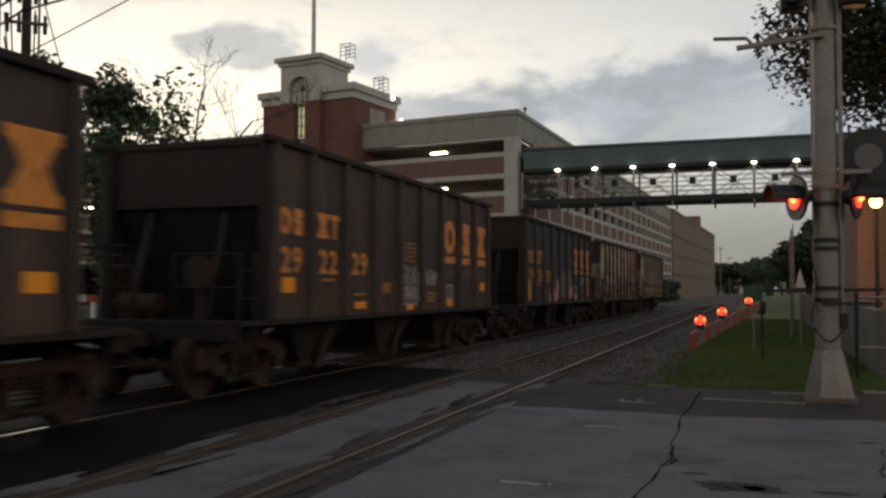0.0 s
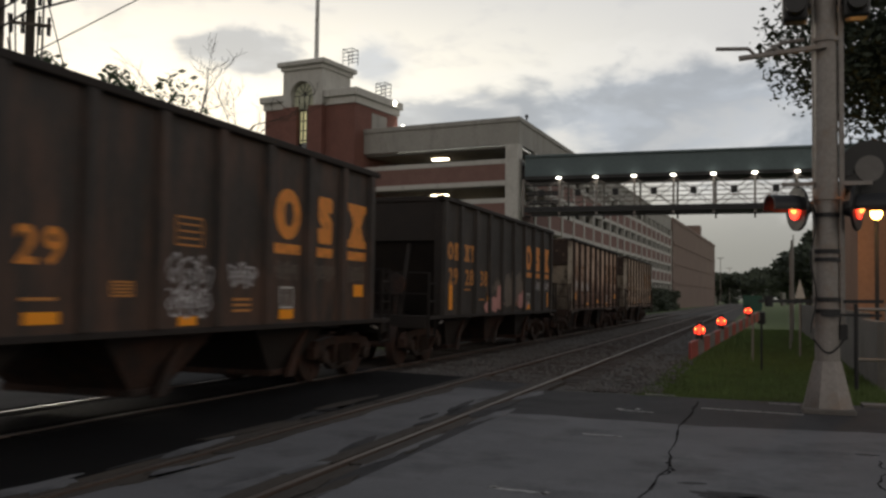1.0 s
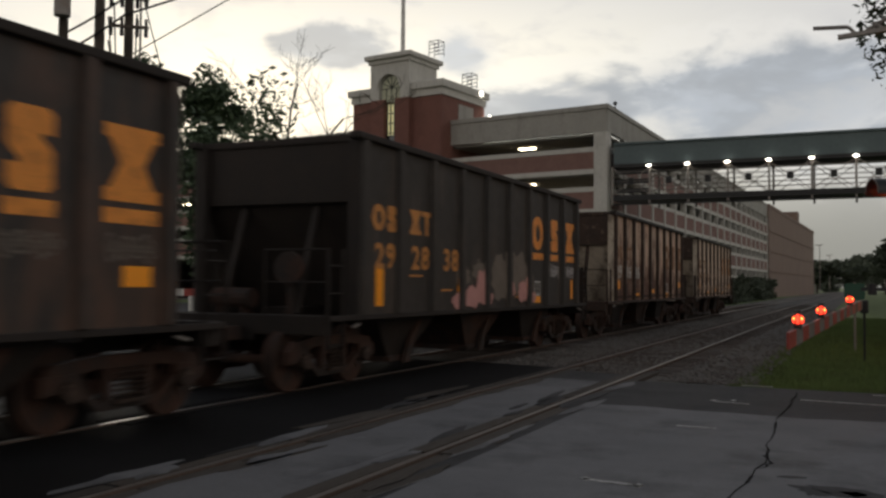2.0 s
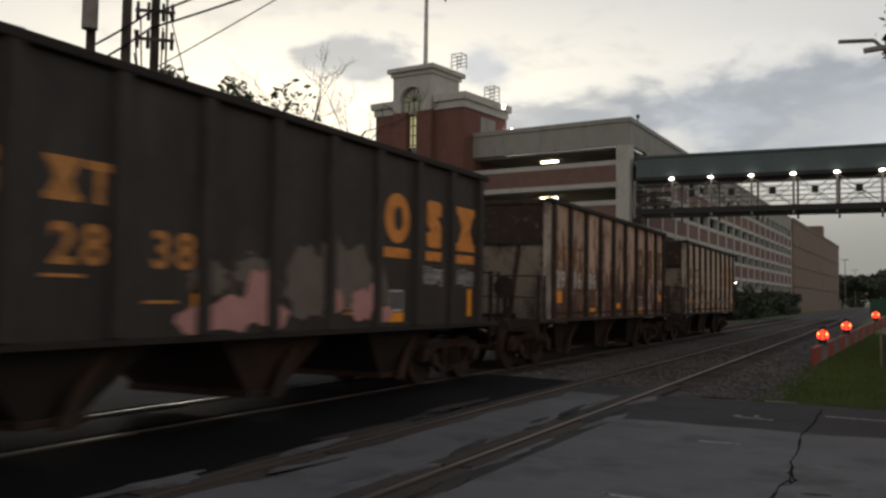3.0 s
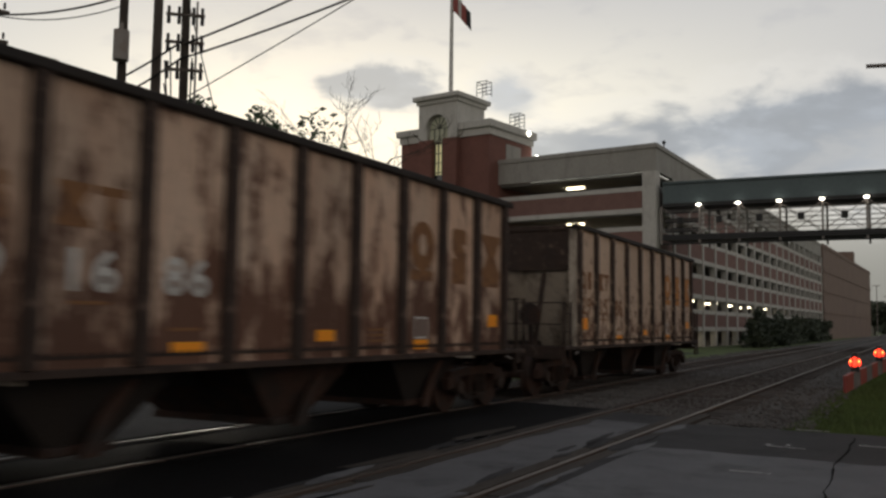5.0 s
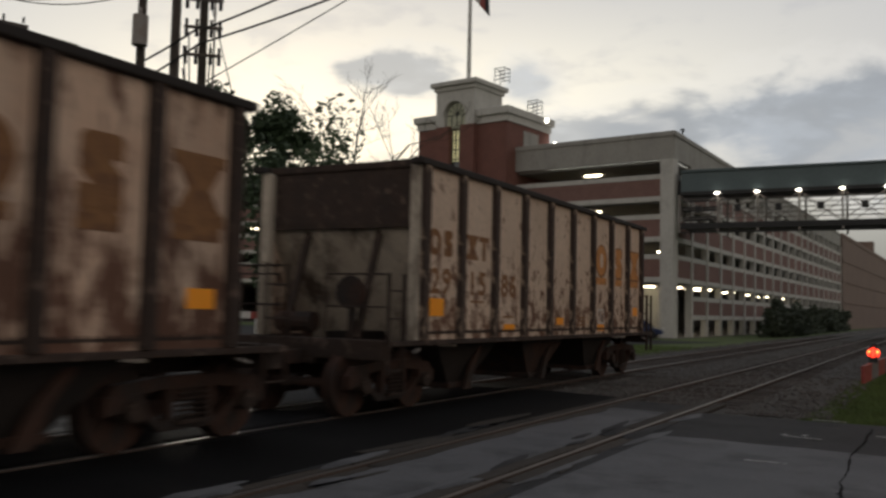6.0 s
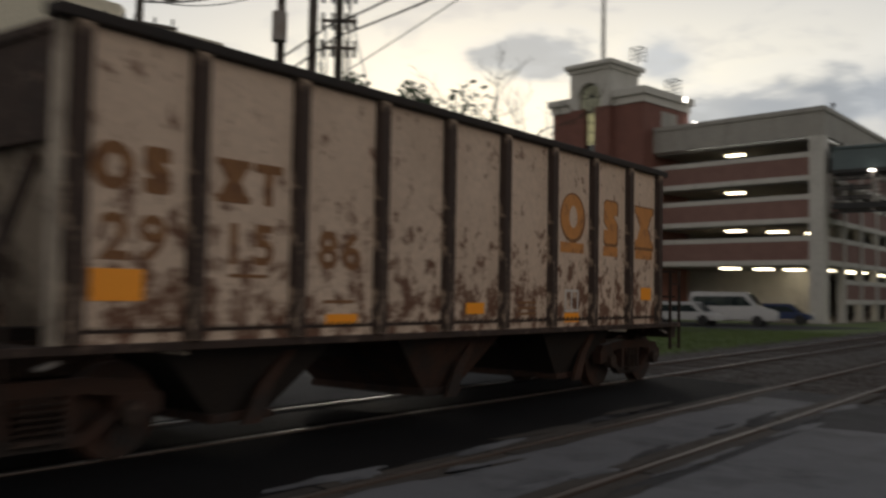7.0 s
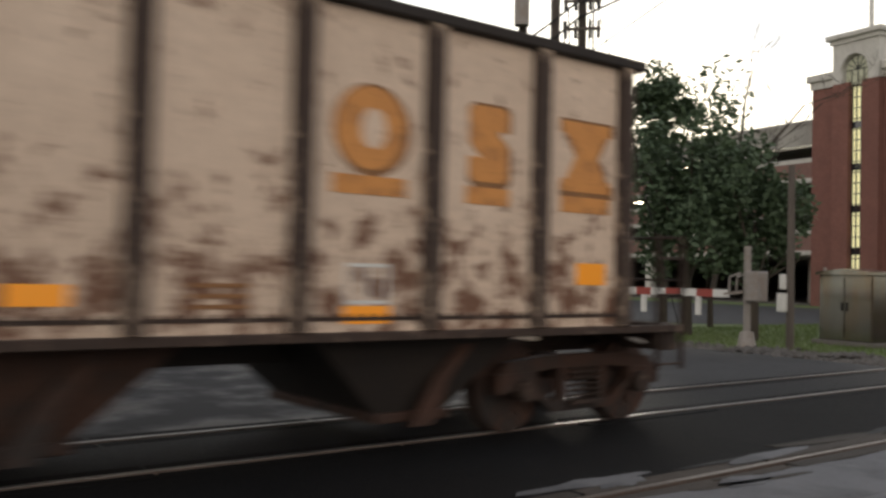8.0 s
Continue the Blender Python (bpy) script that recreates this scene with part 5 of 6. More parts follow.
    # slack cables
    bm = bmesh.new()
    pts = [(-0.19 + 0.04 * math.sin(k), -0.16, 3.0 - 0.17 * k) for k in range(12)]
    for p, q in zip(pts, pts[1:]):
        rod(bm, p, q, 0.012, seg=5)
    pts = [(-0.2 + 0.034 * k, -0.2, 1.05 - 0.2 * math.sin(math.pi * k / 12)) for k in range(13)]
    for p, q in zip(pts, pts[1:]):
        rod(bm, p, q, 0.014, seg=5)
    part("cable", bm, WIRE, ms)


build_signal_mast()


def build_gate_arm():
    ga = thing("crossing_gate", "lowered red and white crossing gate arm with red lights", "crossing gate")
    a, b = Vector((-0.84, 12.35, 0.925)), Vector((0.02, 23.2, 1.22))
    d = (b - a).normalized()
    n = 18
    for k in range(n):
        bm = bmesh.new()
        p, q = a + (b - a) * (k / n), a + (b - a) * ((k + 1) / n)
        bar(bm, p, q, 0.035, 0.21)
        part("stripe", bm, RED_PAINT if k % 2 == 0 else CONCRETE_OLD, ga)
    for s in (0.08, 0.31, 0.74):
        p = a + (b - a) * s + Vector((0, 0, 0.115))
        bm = bmesh.new()
        box(bm, p.x - 0.05, p.x + 0.05, p.y - 0.05, p.y + 0.05, p.z - 0.02, p.z + 0.06)
        part("lamp_base", bm, BLACK_PLASTIC, ga)
        bm = bmesh.new()
        ball(bm, (p.x, p.y, p.z + 0.10), 0.075, 14)
        part("gate_lamp", bm, RED_GLOW, ga, "glowing red gate lamp")
        for gx in (-0.048, 0.048):
            bm = bmesh.new()
            ball(bm, (p.x + gx, p.y - 0.05, p.z + 0.12), 0.018, 8)
            part("bulb", bm, AMBER_CORE, ga)
        bm = bmesh.new()
        for gx in (-0.03, 0.03):
            box(bm, p.x + gx - 0.007, p.x + gx + 0.007, p.y - 0.095, p.y + 0.095, p.z + 0.03, p.z + 0.225, 0.0)
        box(bm, p.x - 0.04, p.x + 0.04, p.y - 0.05, p.y + 0.05, p.z + 0.20, p.z + 0.222, 0.0)
        part("lamp_guard", bm, BLACK_PLASTIC, ga)
    bm = bmesh.new()
    box(bm, -0.02, 0.16, 23.15, 23.45, 1.02, 1.32, 0.03)
    rod(bm, (0.07, 23.3, -0.14), (0.07, 23.3, 1.3), 0.025)
    part("gate_machine", bm, STEEL_DARK, ga, "dark gate machine on its post")


build_gate_arm()


def build_green_sign():
    sg = thing("green_sign", "small green sign on a thin post beside the track", "sign", pose(-0.15, 27.0, 0))
    bm = bmesh.new()
    rod(bm, (0, 0, -0.14), (0, 0, 1.75), 0.03)
    part("post", bm, STEEL_GALV, sg)
    bm = bmesh.new()
    prism(bm, [(-0.24, 1.30), (-0.10, 1.27), (0.10, 1.27), (0.24, 1.30), (0.26, 1.52), (0.24, 1.72), (-0.24, 1.72), (-0.26, 1.52)], "y", -0.05, -0.03)
    part("board", bm, mat("sign_green", (0.008, 0.070, 0.048), None, 2.0, 0.5, bump=0.0), sg)


build_green_sign()

# ---- trees ----


def foliage(rng, centre, radii, count, size, lumps=14):
    """Leaf clusters gathered in uneven clumps round a crown."""
    verts, faces = [], []
    cl = []
    for _ in range(lumps):
        v = Vector((rng.gauss(0, 1), rng.gauss(0, 1), rng.gauss(0, 1))).normalized() * rng.uniform(0.35, 0.9)
        cl.append((Vector((v.x * radii[0], v.y * radii[1], v.z * radii[2])) + Vector(centre), rng.uniform(0.25, 0.5)))
    for _ in range(count):
        c, r = rng.choice(cl)
        v = Vector((rng.gauss(0, 1), rng.gauss(0, 1), rng.gauss(0, 1))).normalized() * rng.random() ** 0.4 * r
        p = c + Vector((v.x * radii[0], v.y * radii[1], v.z * radii[2]))
        u = Vector((rng.gauss(0, 1), rng.gauss(0, 1), rng.gauss(0, 0.6))).normalized()
        w = u.cross(Vector((rng.gauss(0, 1), rng.gauss(0, 1), rng.gauss(0, 1)))).normalized()
        s = size * rng.uniform(0.6, 1.4)
        n = len(verts)
        verts += [p - u * s, p + w * s * 0.45, p + u * s, p - w * s * 0.45]
        faces.append((n, n + 1, n + 2, n + 3))
    return verts, faces


def tree(label, x, y, trunk_h, radius, crown, radii, count, size, leaf, seed, lumps=16):
    rng = random.Random(seed)
    t = thing("tree", label, "tree", pose(x, y, -0.14))
    bm = bmesh.new()
    top = Vector((crown[0], crown[1], crown[2]))
    rod(bm, (0, 0, 0), (0, 0, trunk_h), radius, radius * 0.7, 10)
    rod(bm, (0, 0, trunk_h), top, radius * 0.7, radius * 0.2, 8)
    part("trunk", bm, BARK, t)
    for k in range(7):
        bm = bmesh.new()
        a = 2 * math.pi * k / 7 + rng.uniform(-0.3, 0.3)
        q = top + Vector((radii[0] * 0.7 * math.cos(a), radii[1] * 0.7 * math.sin(a), radii[2] * rng.uniform(-0.5, 0.6)))
        rod(bm, Vector((0, 0, trunk_h)).lerp(top, rng.uniform(0, 0.5)), q, radius * 0.35, radius * 0.08, 6)
        part("limb", bm, BARK, t)
    v, f = foliage(rng, crown, radii, count, size, lumps)
    me = bpy.data.meshes.new("crown")
    me.from_pydata(v, [], f)
    me.materials.append(leaf)
    o = new("crown", me)
    o.parent = t
    return t


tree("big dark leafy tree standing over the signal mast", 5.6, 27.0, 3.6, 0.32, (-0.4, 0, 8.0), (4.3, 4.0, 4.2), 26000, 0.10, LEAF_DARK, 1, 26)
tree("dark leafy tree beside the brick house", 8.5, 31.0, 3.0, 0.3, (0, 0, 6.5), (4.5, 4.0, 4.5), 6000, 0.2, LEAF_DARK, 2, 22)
tree("leafy green tree by the road beyond the tracks", -19.2, 25.2, 1.6, 0.2, (0, 0, 4.8), (2.5, 2.4, 3.6), 9000, 0.13, LEAF, 3, 26)
tree("leafy green tree by the road beyond the tracks", -16.6, 25.0, 1.2, 0.16, (0, 0, 3.6), (1.9, 1.8, 2.6), 6000, 0.12, LEAF, 4, 20)
for k, (az, far, zc, rad, rz_, n) in enumerate(((45.7, 38, 8.3, 2.1, 2.4, 12000), (42.6, 37.5, 8.0, 1.7, 2.2, 9000), (50.0, 41, 7.6, 2.3, 2.5, 11000), (53.4, 40, 4.4, 2.6, 2.6, 9000), (38.6, 38, 8.6, 1.5, 1.7, 4000), (47.8, 39, 6.4, 2.4, 2.6, 9000))):
    ta = radians(az)
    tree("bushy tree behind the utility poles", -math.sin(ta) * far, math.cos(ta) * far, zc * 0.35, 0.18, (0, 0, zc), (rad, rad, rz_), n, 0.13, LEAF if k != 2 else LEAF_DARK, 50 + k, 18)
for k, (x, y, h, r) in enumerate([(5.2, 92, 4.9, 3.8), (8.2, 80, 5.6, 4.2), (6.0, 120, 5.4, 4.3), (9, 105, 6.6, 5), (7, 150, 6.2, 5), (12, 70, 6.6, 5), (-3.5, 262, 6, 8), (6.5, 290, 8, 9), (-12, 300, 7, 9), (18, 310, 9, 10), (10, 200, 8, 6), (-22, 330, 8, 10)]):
    tree("distant dark leafy tree along the railway", x, y, h * 0.4, 0.3, (0, 0, h), (r, r, h * 0.62), 2600, 0.1 * r, LEAF_HAZED, 20 + k, 16)


def bare_tree(x, y, h, seed, lean):
    t = thing("bare_tree", "leafless tree with thin crooked branches", "tree", pose(x, y, -0.14), group="bare trees")
    rng = random.Random(seed)

    def grow(bm, p, d, length, r, depth, start):
        n = 9 if depth == 3 else 5
        for k in range(n):
            q = p + d * length / n
            rod(bm, p, q, r, r * 0.88, 5)
            p, r = q, r * 0.88
            d = (d + Vector((rng.gauss(0, 0.13), rng.gauss(0, 0.13), rng.gauss(0.05, 0.06)))).normalized()
            if depth > 0 and k >= start:
                for _ in range(2 if depth == 3 else 1):
                    side = (d + Vector((rng.gauss(0, 0.8), rng.gauss(0, 0.8), rng.gauss(0.25, 0.3)))).normalized()
                    grow(bm, p, side, length * rng.uniform(0.16, 0.30) if depth == 3 else length * rng.uniform(0.3, 0.5), max(0.010, r * 0.42), depth - 1, 1)
    bm = bmesh.new()
    grow(bm, Vector((0, 0, 0)), Vector((lean, 0, 1)).normalized(), h, 0.13, 3, 4)
    part("trunk", bm, BARK, t)


bare_tree(-20.2, 30.6, 11.2, 12, 0.02)
bare_tree(-22.0, 30.4, 9.9, 8, -0.02)


def hedge():
    rng = random.Random(77)
    v, f = [], []
    for k in range(26):
        y = 84 + k * 2.6
        a, b = foliage(rng, (-13.0 + rng.uniform(-0.4, 0.4), y, 1.2), (1.7, 2.2, 1.9), 420, 0.30, 6)
        f += [tuple(i + len(v) for i in q) for q in b]
        v += a
    me = bpy.data.meshes.new("hedge")
    me.from_pydata(v, [], f)
    me.materials.append(LEAF_HAZED)
    h = tagged(new("hedge", me), "long dark overgrown hedge along the garage", "hedge", kind="stuff")


hedge()


def distant_woods():
    rng = random.Random(91)
    v, f = [], []
    for k in range(70):
        x = -90 + k * 3.2 + rng.uniform(-1.5, 1.5)
        hh = rng.uniform(4.5, 9.0)
        a, b = foliage(rng, (x, rng.uniform(360, 400), hh * 0.5), (4.5, 4.5, hh * 0.6), 170, 1.1, 5)
        f += [tuple(i + len(v) for i in q) for q in b]
        v += a
    me = bpy.data.meshes.new("distant_woods")
    me.from_pydata(v, [], f)
    me.materials.append(LEAF_HAZED)
    tagged(new("distant_woods", me), "low dark line of woods at the end of the railway", "woods", kind="stuff")


distant_woods()

# ---- utility poles and cables ----


def cable(name, pts, r, label):
    """Sagging cables strung between points."""
    for a, b, sag in pts:
        bm = bmesh.new()
        a, b = Vector(a), Vector(b)
        tube(bm, [a.lerp(b, k / 14) - Vector((0, 0, sag * 4 * k / 14 * (1 - k / 14))) for k in range(15)], r)
        solid(name, bm, WIRE, label, "cable", group=label)


def polar(az, rng_, el=None):
    a = radians(az)
    x, y = -math.sin(a) * rng_, math.cos(a) * rng_
    return (x, y) if el is None else (x, y, EYE + el * rng_)


def utility_poles():
    U1, U2, U3 = polar(47.35, 30), polar(45.38, 30.5), polar(43.75, 30)
    for k, ((x, y), h, r) in enumerate(((U1, 12.5, 0.17), (U2, 13.0, 0.185), (U3, 12.6, 0.165))):
        p = thing("utility_pole", ("wooden utility pole with a grey transformer can", "plain pale wooden utility pole", "wooden utility pole with crossarm and drooping cables")[k], "utility pole", pose(x, y, -0.14, 0, 0, 40), group="utility poles")
        bm = bmesh.new()
        rod(bm, (0, 0, 0), (0, 0, h), r, r * 0.78, 12)
        part("shaft", bm, TIMBER if k != 1 else POLE_WOOD, p)
        if k == 0:
            bm = bmesh.new()
            rod(bm, (0, -0.34, 9.75), (0, -0.34, 10.7), 0.24, seg=16)
            rod(bm, (0, -0.34, 10.7), (0, -0.34, 10.95), 0.05, seg=8)
            part("transformer", bm, STEEL_GALV, p, "grey transformer can")
            bm = bmesh.new()
            bar(bm, (-1.0, 0, 8.55), (0.15, 0, 8.45), 0.10, 0.10)
            bar(bm, (-0.5, 0, 8.5), (0, 0, 7.7), 0.05, 0.05)
            part("crossarm", bm, POLE_WOOD, p)
        if k == 2:
            for z in (9.7, 10.6, 11.5):
                bm = bmesh.new()
                bar(bm, (-0.6, -0.1, z), (0.6, -0.1, z), 0.09, 0.09)
                part("crossarm", bm, POLE_WOOD, p)
                for dx in (-0.52, -0.2, 0.25, 0.52):
                    bm = bmesh.new()
                    rod(bm, (dx, -0.1, z + 0.05), (dx, -0.1, z + 0.26), 0.05, seg=8)
                    rod(bm, (dx, -0.1, z - 0.30), (dx, -0.1, z - 0.05), 0.06, seg=8)
                    part("insulator", bm, STEEL_DARK, p)
            bm = bmesh.new()
            rod(bm, (0.35, 0, 6.0), (0.35, 0, 12.0), 0.035, seg=8)
            part("riser", bm, STEEL_GALV, p)
    for k, (az, h) in enumerate(((57.1, 10.0), (55.75, 12.5))):
        x, y = polar(az, 33)
        p = thing("utility_pole", "wooden utility pole with long dark crossarms", "utility pole", pose(x, y, -0.14, 0, 0, 60), group="utility poles")
        bm = bmesh.new()
        rod(bm, (0, 0, 0), (0, 0, h), 0.17, 0.13, 12)
        part("shaft", bm, POLE_WOOD, p)
        for z in ((9.6, 8.6) if k == 0 else (11.9, 10.9, 9.35)):
            bm = bmesh.new()
            bar(bm, (-1.25, -0.16, z), (1.25, -0.16, z - 0.12), 0.13, 0.11)
            part("crossarm", bm, POLE_WOOD, p)
            for dx in (-1.1, -0.5, 0.5, 1.1):
                bm = bmesh.new()
                rod(bm, (dx, -0.16, z), (dx, -0.16, z + 0.2), 0.04, seg=8)
                part("insulator", bm, STEEL_DARK, p)
    cable("overhead_cable", [(polar(54.5, 33, 0.195), polar(43.75, 29.8, 0.300), 0.5), (polar(53.5, 33, 0.185), polar(43.75, 29.8, 0.282), 0.5),
                              (polar(43.75, 29.8, 0.295), polar(27, 25, 0.46), 0.2), (polar(43.75, 29.8, 0.280), polar(24, 25, 0.44), 0.2),
                              (polar(55.75, 33, 0.30), polar(47.35, 30, 0.34), 0.3)], 0.036, "bundled black overhead cable between wooden poles")
    cable("overhead_cable", [(polar(43.75, 30, 0.235), polar(22, 27, 0.49), 0.1), (polar(43.6, 29.9, 0.34), polar(37.6, 31, -0.056), 0.0), (polar(57.1, 33, 0.235), polar(55.75, 33, 0.30), 0.15),
                              (polar(57, 33, 0.31), polar(47.3, 30, 0.33), 0.6)], 0.02, "thin black overhead cable between poles")
    cable("drop_cable", [(polar(44.6, 29.9, 0.29), polar(44.4, 29.9, 0.21), 0.0), (polar(44.9, 29.9, 0.275), polar(44.2, 29.9, 0.20), 0.7), (polar(43.3, 29.9, 0.28), polar(43.4, 29.9, 0.20), 0.3),
                          (polar(44.9, 29.9, 0.25), polar(43.8, 29.9, 0.235), 0.8)], 0.025, "loose black drop cable at the poles")
    # the fat pale conduit that crosses low between the far poles
    bm = bmesh.new()
    rod(bm, polar(60, 32, 0.205), polar(52.6, 31, 0.188), 0.16, seg=12)
    solid("pipe_boom", bm, STEEL_GALV, "thick grey horizontal boom between the far poles", "boom")


utility_poles()


# ---- beyond the tracks: office building, gate, cabinet, sign, vehicles ----


def office():
    of = thing("office_building", "cream and brick office building with a set-back top floor", "building", pose(*polar(50.3, 66), -0.14, 0, 0, 86))
    bm = bmesh.new()
    pts = [(-45, 14), (-45, 0), (-0.8, 0), (0, 0.8), (0, 14)]
    prism(bm, pts, "z", 15.2, 19.0)
    part("top_floor", bm, CREAM, of, "cream top storey")
    bm = bmesh.new()
    prism(bm, [(x - 7.5, y + 0.6) for x, y in pts], "z", 19.0, 20.0)
    part("penthouse", bm, CREAM, of, "cream roof storey")
    bm = bmesh.new()
    prism(bm, [(x - 0.4, y + 0.5) for x, y in pts], "z", 0, 14.4)
    part("wall", bm, BRICK_RED, of, "red brick wall")
    bm = bmesh.new()
    prism(bm, [(x + 0.3, y - 0.4) for x, y in pts], "z", 14.4, 15.2)
    part("eave", bm, STEEL_DARK, of, "dark overhanging eave")
    bm = bmesh.new()
    box(bm, -1.0, 1.0, -0.05, 0.05, -1.1, 1.1)
    first = part("window", bm, WINDOW_TEAL, of, "teal office window")
    k = 0
    for z in (2.4, 5.6, 8.8, 12.2):
        for j in range(14):
            m = pose(-5.5 - 2.9 * j, 0.46, z)
            if k == 0:
                first.matrix_basis = m
            else:
                share(first, "window", m)
            k += 1
    bm = bmesh.new()
    for z in (3.9, 7.1, 10.4):
        box(bm, -45, -3.6, 0.3, 0.48, z, z + 0.35)
    part("string_course", bm, PRECAST, of)
    for z, j in ((5.6, 1), (5.6, 2), (5.6, 3), (2.4, 4)):
        bm = bmesh.new()
        box(bm, -6.3 - 2.9 * j, -4.7 - 2.9 * j, 0.38, 0.42, z - 0.9, z + 0.9)
        part("lit_pane", bm, glow("office_light", (0.75, 0.85, 0.85), 0.35), of, "lit office window")


office()


def far_gate():
    fg = thing("crossing_gate", "grey crossing gate machine with lowered striped arm beyond the tracks", "crossing gate", pose(-13.82, 20.45, -0.1))
    bm = bmesh.new()
    rod(bm, (0, 0, 0), (0, 0, 0.5), 0.26, 0.16, 12)
    part("base", bm, STEEL_GALV, fg)
    bm = bmesh.new()
    rod(bm, (0, 0, 0.4), (0, 0, 2.62), 0.09, seg=14)
    part("post", bm, STEEL_GALV, fg)
    bm = bmesh.new()
    box(bm, 0.1, 0.46, -0.30, 0.2, 1.25, 2.0, 0.04)
    part("gate_machine", bm, STEEL_GALV, fg, "grey gate machine box")
    bm = bmesh.new()
    for s in (-1, 1):
        bar(bm, (0, s * 0.16, 1.5), (-0.55, s * 0.16, 1.42), 0.06, 0.05)
        rod(bm, (-0.08, s * 0.16, 1.95), (-0.40, s * 0.16, 1.85), 0.03)
        rod(bm, (-0.40, s * 0.16, 1.85), (-0.42, s * 0.16, 1.45), 0.03)
    part("pivot_arm", bm, STEEL_GALV, fg)
    for k in range(12):
        bm = bmesh.new()
        box(bm, -0.5 - 0.5 * (k + 1), -0.5 - 0.5 * k, -0.02, 0.02, 1.33, 1.53)
        part("stripe", bm, RED_PAINT if k % 2 else WHITE_PAINT, fg)
    for k in (1, 3):
        bm = bmesh.new()
        box(bm, -0.62 - 0.9 * k, -0.48 - 0.9 * k, -0.05, 0.05, 0.85, 1.33, 0.01)
        part("hanging_tag", bm, WHITE_PAINT, fg)


far_gate()


def cabinet():
    cb = thing("signal_cabinet", "large dull metal signal cabinet on a concrete pad", "cabinet", pose(-14.06, 26.56, -0.14, 0, 0, -8))
    # warm upright streaks: reflected lamplight put into the metal's colour
    steel = mat("cabinet_metal", (0.36, 0.345, 0.315), (0.26, 0.25, 0.225), 1.6, 0.17, metal=1.0, bump=0.0, stain=(0.30, 0.20, 0.11), stain_amt=0.3, stain_scale=1.2, stretch=(1, 1, 0.25), patchy=0.15)
    bm = bmesh.new()
    box(bm, -1.02, 1.02, -0.9, 0.9, 0, 0.14, 0.02)
    part("pad", bm, CONCRETE_OLD, cb, "concrete pad")
    bm = bmesh.new()
    box(bm, -0.875, 0.875, -0.75, 0.75, 0.14, 2.04, 0.03)
    part("body", bm, steel, cb)
    bm = bmesh.new()
    prism(bm, [(-0.93, 2.04), (0.93, 2.04), (0.93, 2.13), (0, 2.23), (-0.93, 2.13)], "y", -0.86, 0.8)
    part("lid", bm, steel, cb, "shallow pitched metal lid")
    for x in (-0.43, 0.43):
        bm = bmesh.new()
        box(bm, x - 0.41, x + 0.41, -0.778, -0.752, 0.24, 1.97, 0.01)
        part("door", bm, steel, cb, "shiny metal cabinet door")
        bm = bmesh.new()
        bar(bm, (x * 0.2, -0.80, 1.0), (x * 0.2, -0.80, 1.25), 0.03, 0.03)
        part("handle", bm, STEEL_DARK, cb)
    for x, y in ((0.8, 0.6), (-0.7, 0.5), (-0.8, -0.6)):
        bm = bmesh.new()
        rod(bm, (x, y, 2.08), (x, y, 2.26), 0.05, seg=8)
        part("vent", bm, STEEL_GALV, cb)
    p = thing("service_pole", "slim dark pole with a grey meter box", "pole", pose(-14.0, 22.69, -0.14))
    bm = bmesh.new()
    rod(bm, (0, 0, 0), (0, 0, 4.9), 0.11, 0.09, 10)
    part("shaft", bm, POLE_WOOD, p)
    bm = bmesh.new()
    box(bm, -0.28, -0.02, -0.22, -0.06, 1.0, 1.5, 0.02)
    box(bm, -0.22, -0.05, -0.20, -0.06, 1.6, 2.0, 0.02)
    part("meter_box", bm, WHITE_PAINT, p, "white meter box")


cabinet()


def van(name, label, x, y, rz, paint, length, height):
    v = thing(name, label, "van" if height > 1.8 else "car", pose(x, y, -0.13, 0, 0, rz))
    L, w, h = length / 2, 0.92, height
    bm = bmesh.new()
    prism(bm, [(-L, 0.35), (-L, h * 0.88), (-L + 0.15, h), (L * 0.35, h), (L * 0.62, h * 0.58), (L * 0.97, h * 0.46), (L, 0.35)], "y", -w, w)
    bmesh.ops.bevel(bm, geom=bm.edges[:], offset=0.06, segments=2, affect="EDGES")
    part("body", bm, paint, v)
    for s in (-1, 1):
        bm = bmesh.new()
        prism(bm, [(-L * 0.9, h * 0.58), (-L * 0.9, h * 0.86), (L * 0.30, h * 0.88), (L * 0.50, h * 0.60)], "y", s * w - 0.008, s * w + 0.012)
        part("side_window", bm, WINDOW_DARK, v)
        for wx in (-L * 0.62, L * 0.62):
            bm = bmesh.new()
            rod(bm, (wx, s * w - 0.12, 0.34), (wx, s * w + 0.02, 0.34), 0.34, seg=18)
            part("wheel", bm, BLACK_PLASTIC, v)
    bm = bmesh.new()
    prism(bm, [(L * 0.39, h * 0.95), (L * 0.63, h * 0.60), (L * 0.65, h * 0.62), (L * 0.41, h * 0.97)], "y", -w * 0.85, w * 0.85)
    part("windscreen", bm, WINDOW_DARK, v)
    for s in (-1, 1):
        bm = bmesh.new()
        box(bm, L - 0.06, L + 0.02, s * 0.65 - 0.14, s * 0.65 + 0.14, 0.68, 0.84, 0.02)
        part("headlight", bm, WHITE_PAINT, v)
        bm = bmesh.new()
        box(bm, -L - 0.02, -L + 0.03, s * 0.8 - 0.06, s * 0.8 + 0.06, 0.8, 1.1, 0.01)
        part("tail_light", bm, RED_DIM, v)
    return v


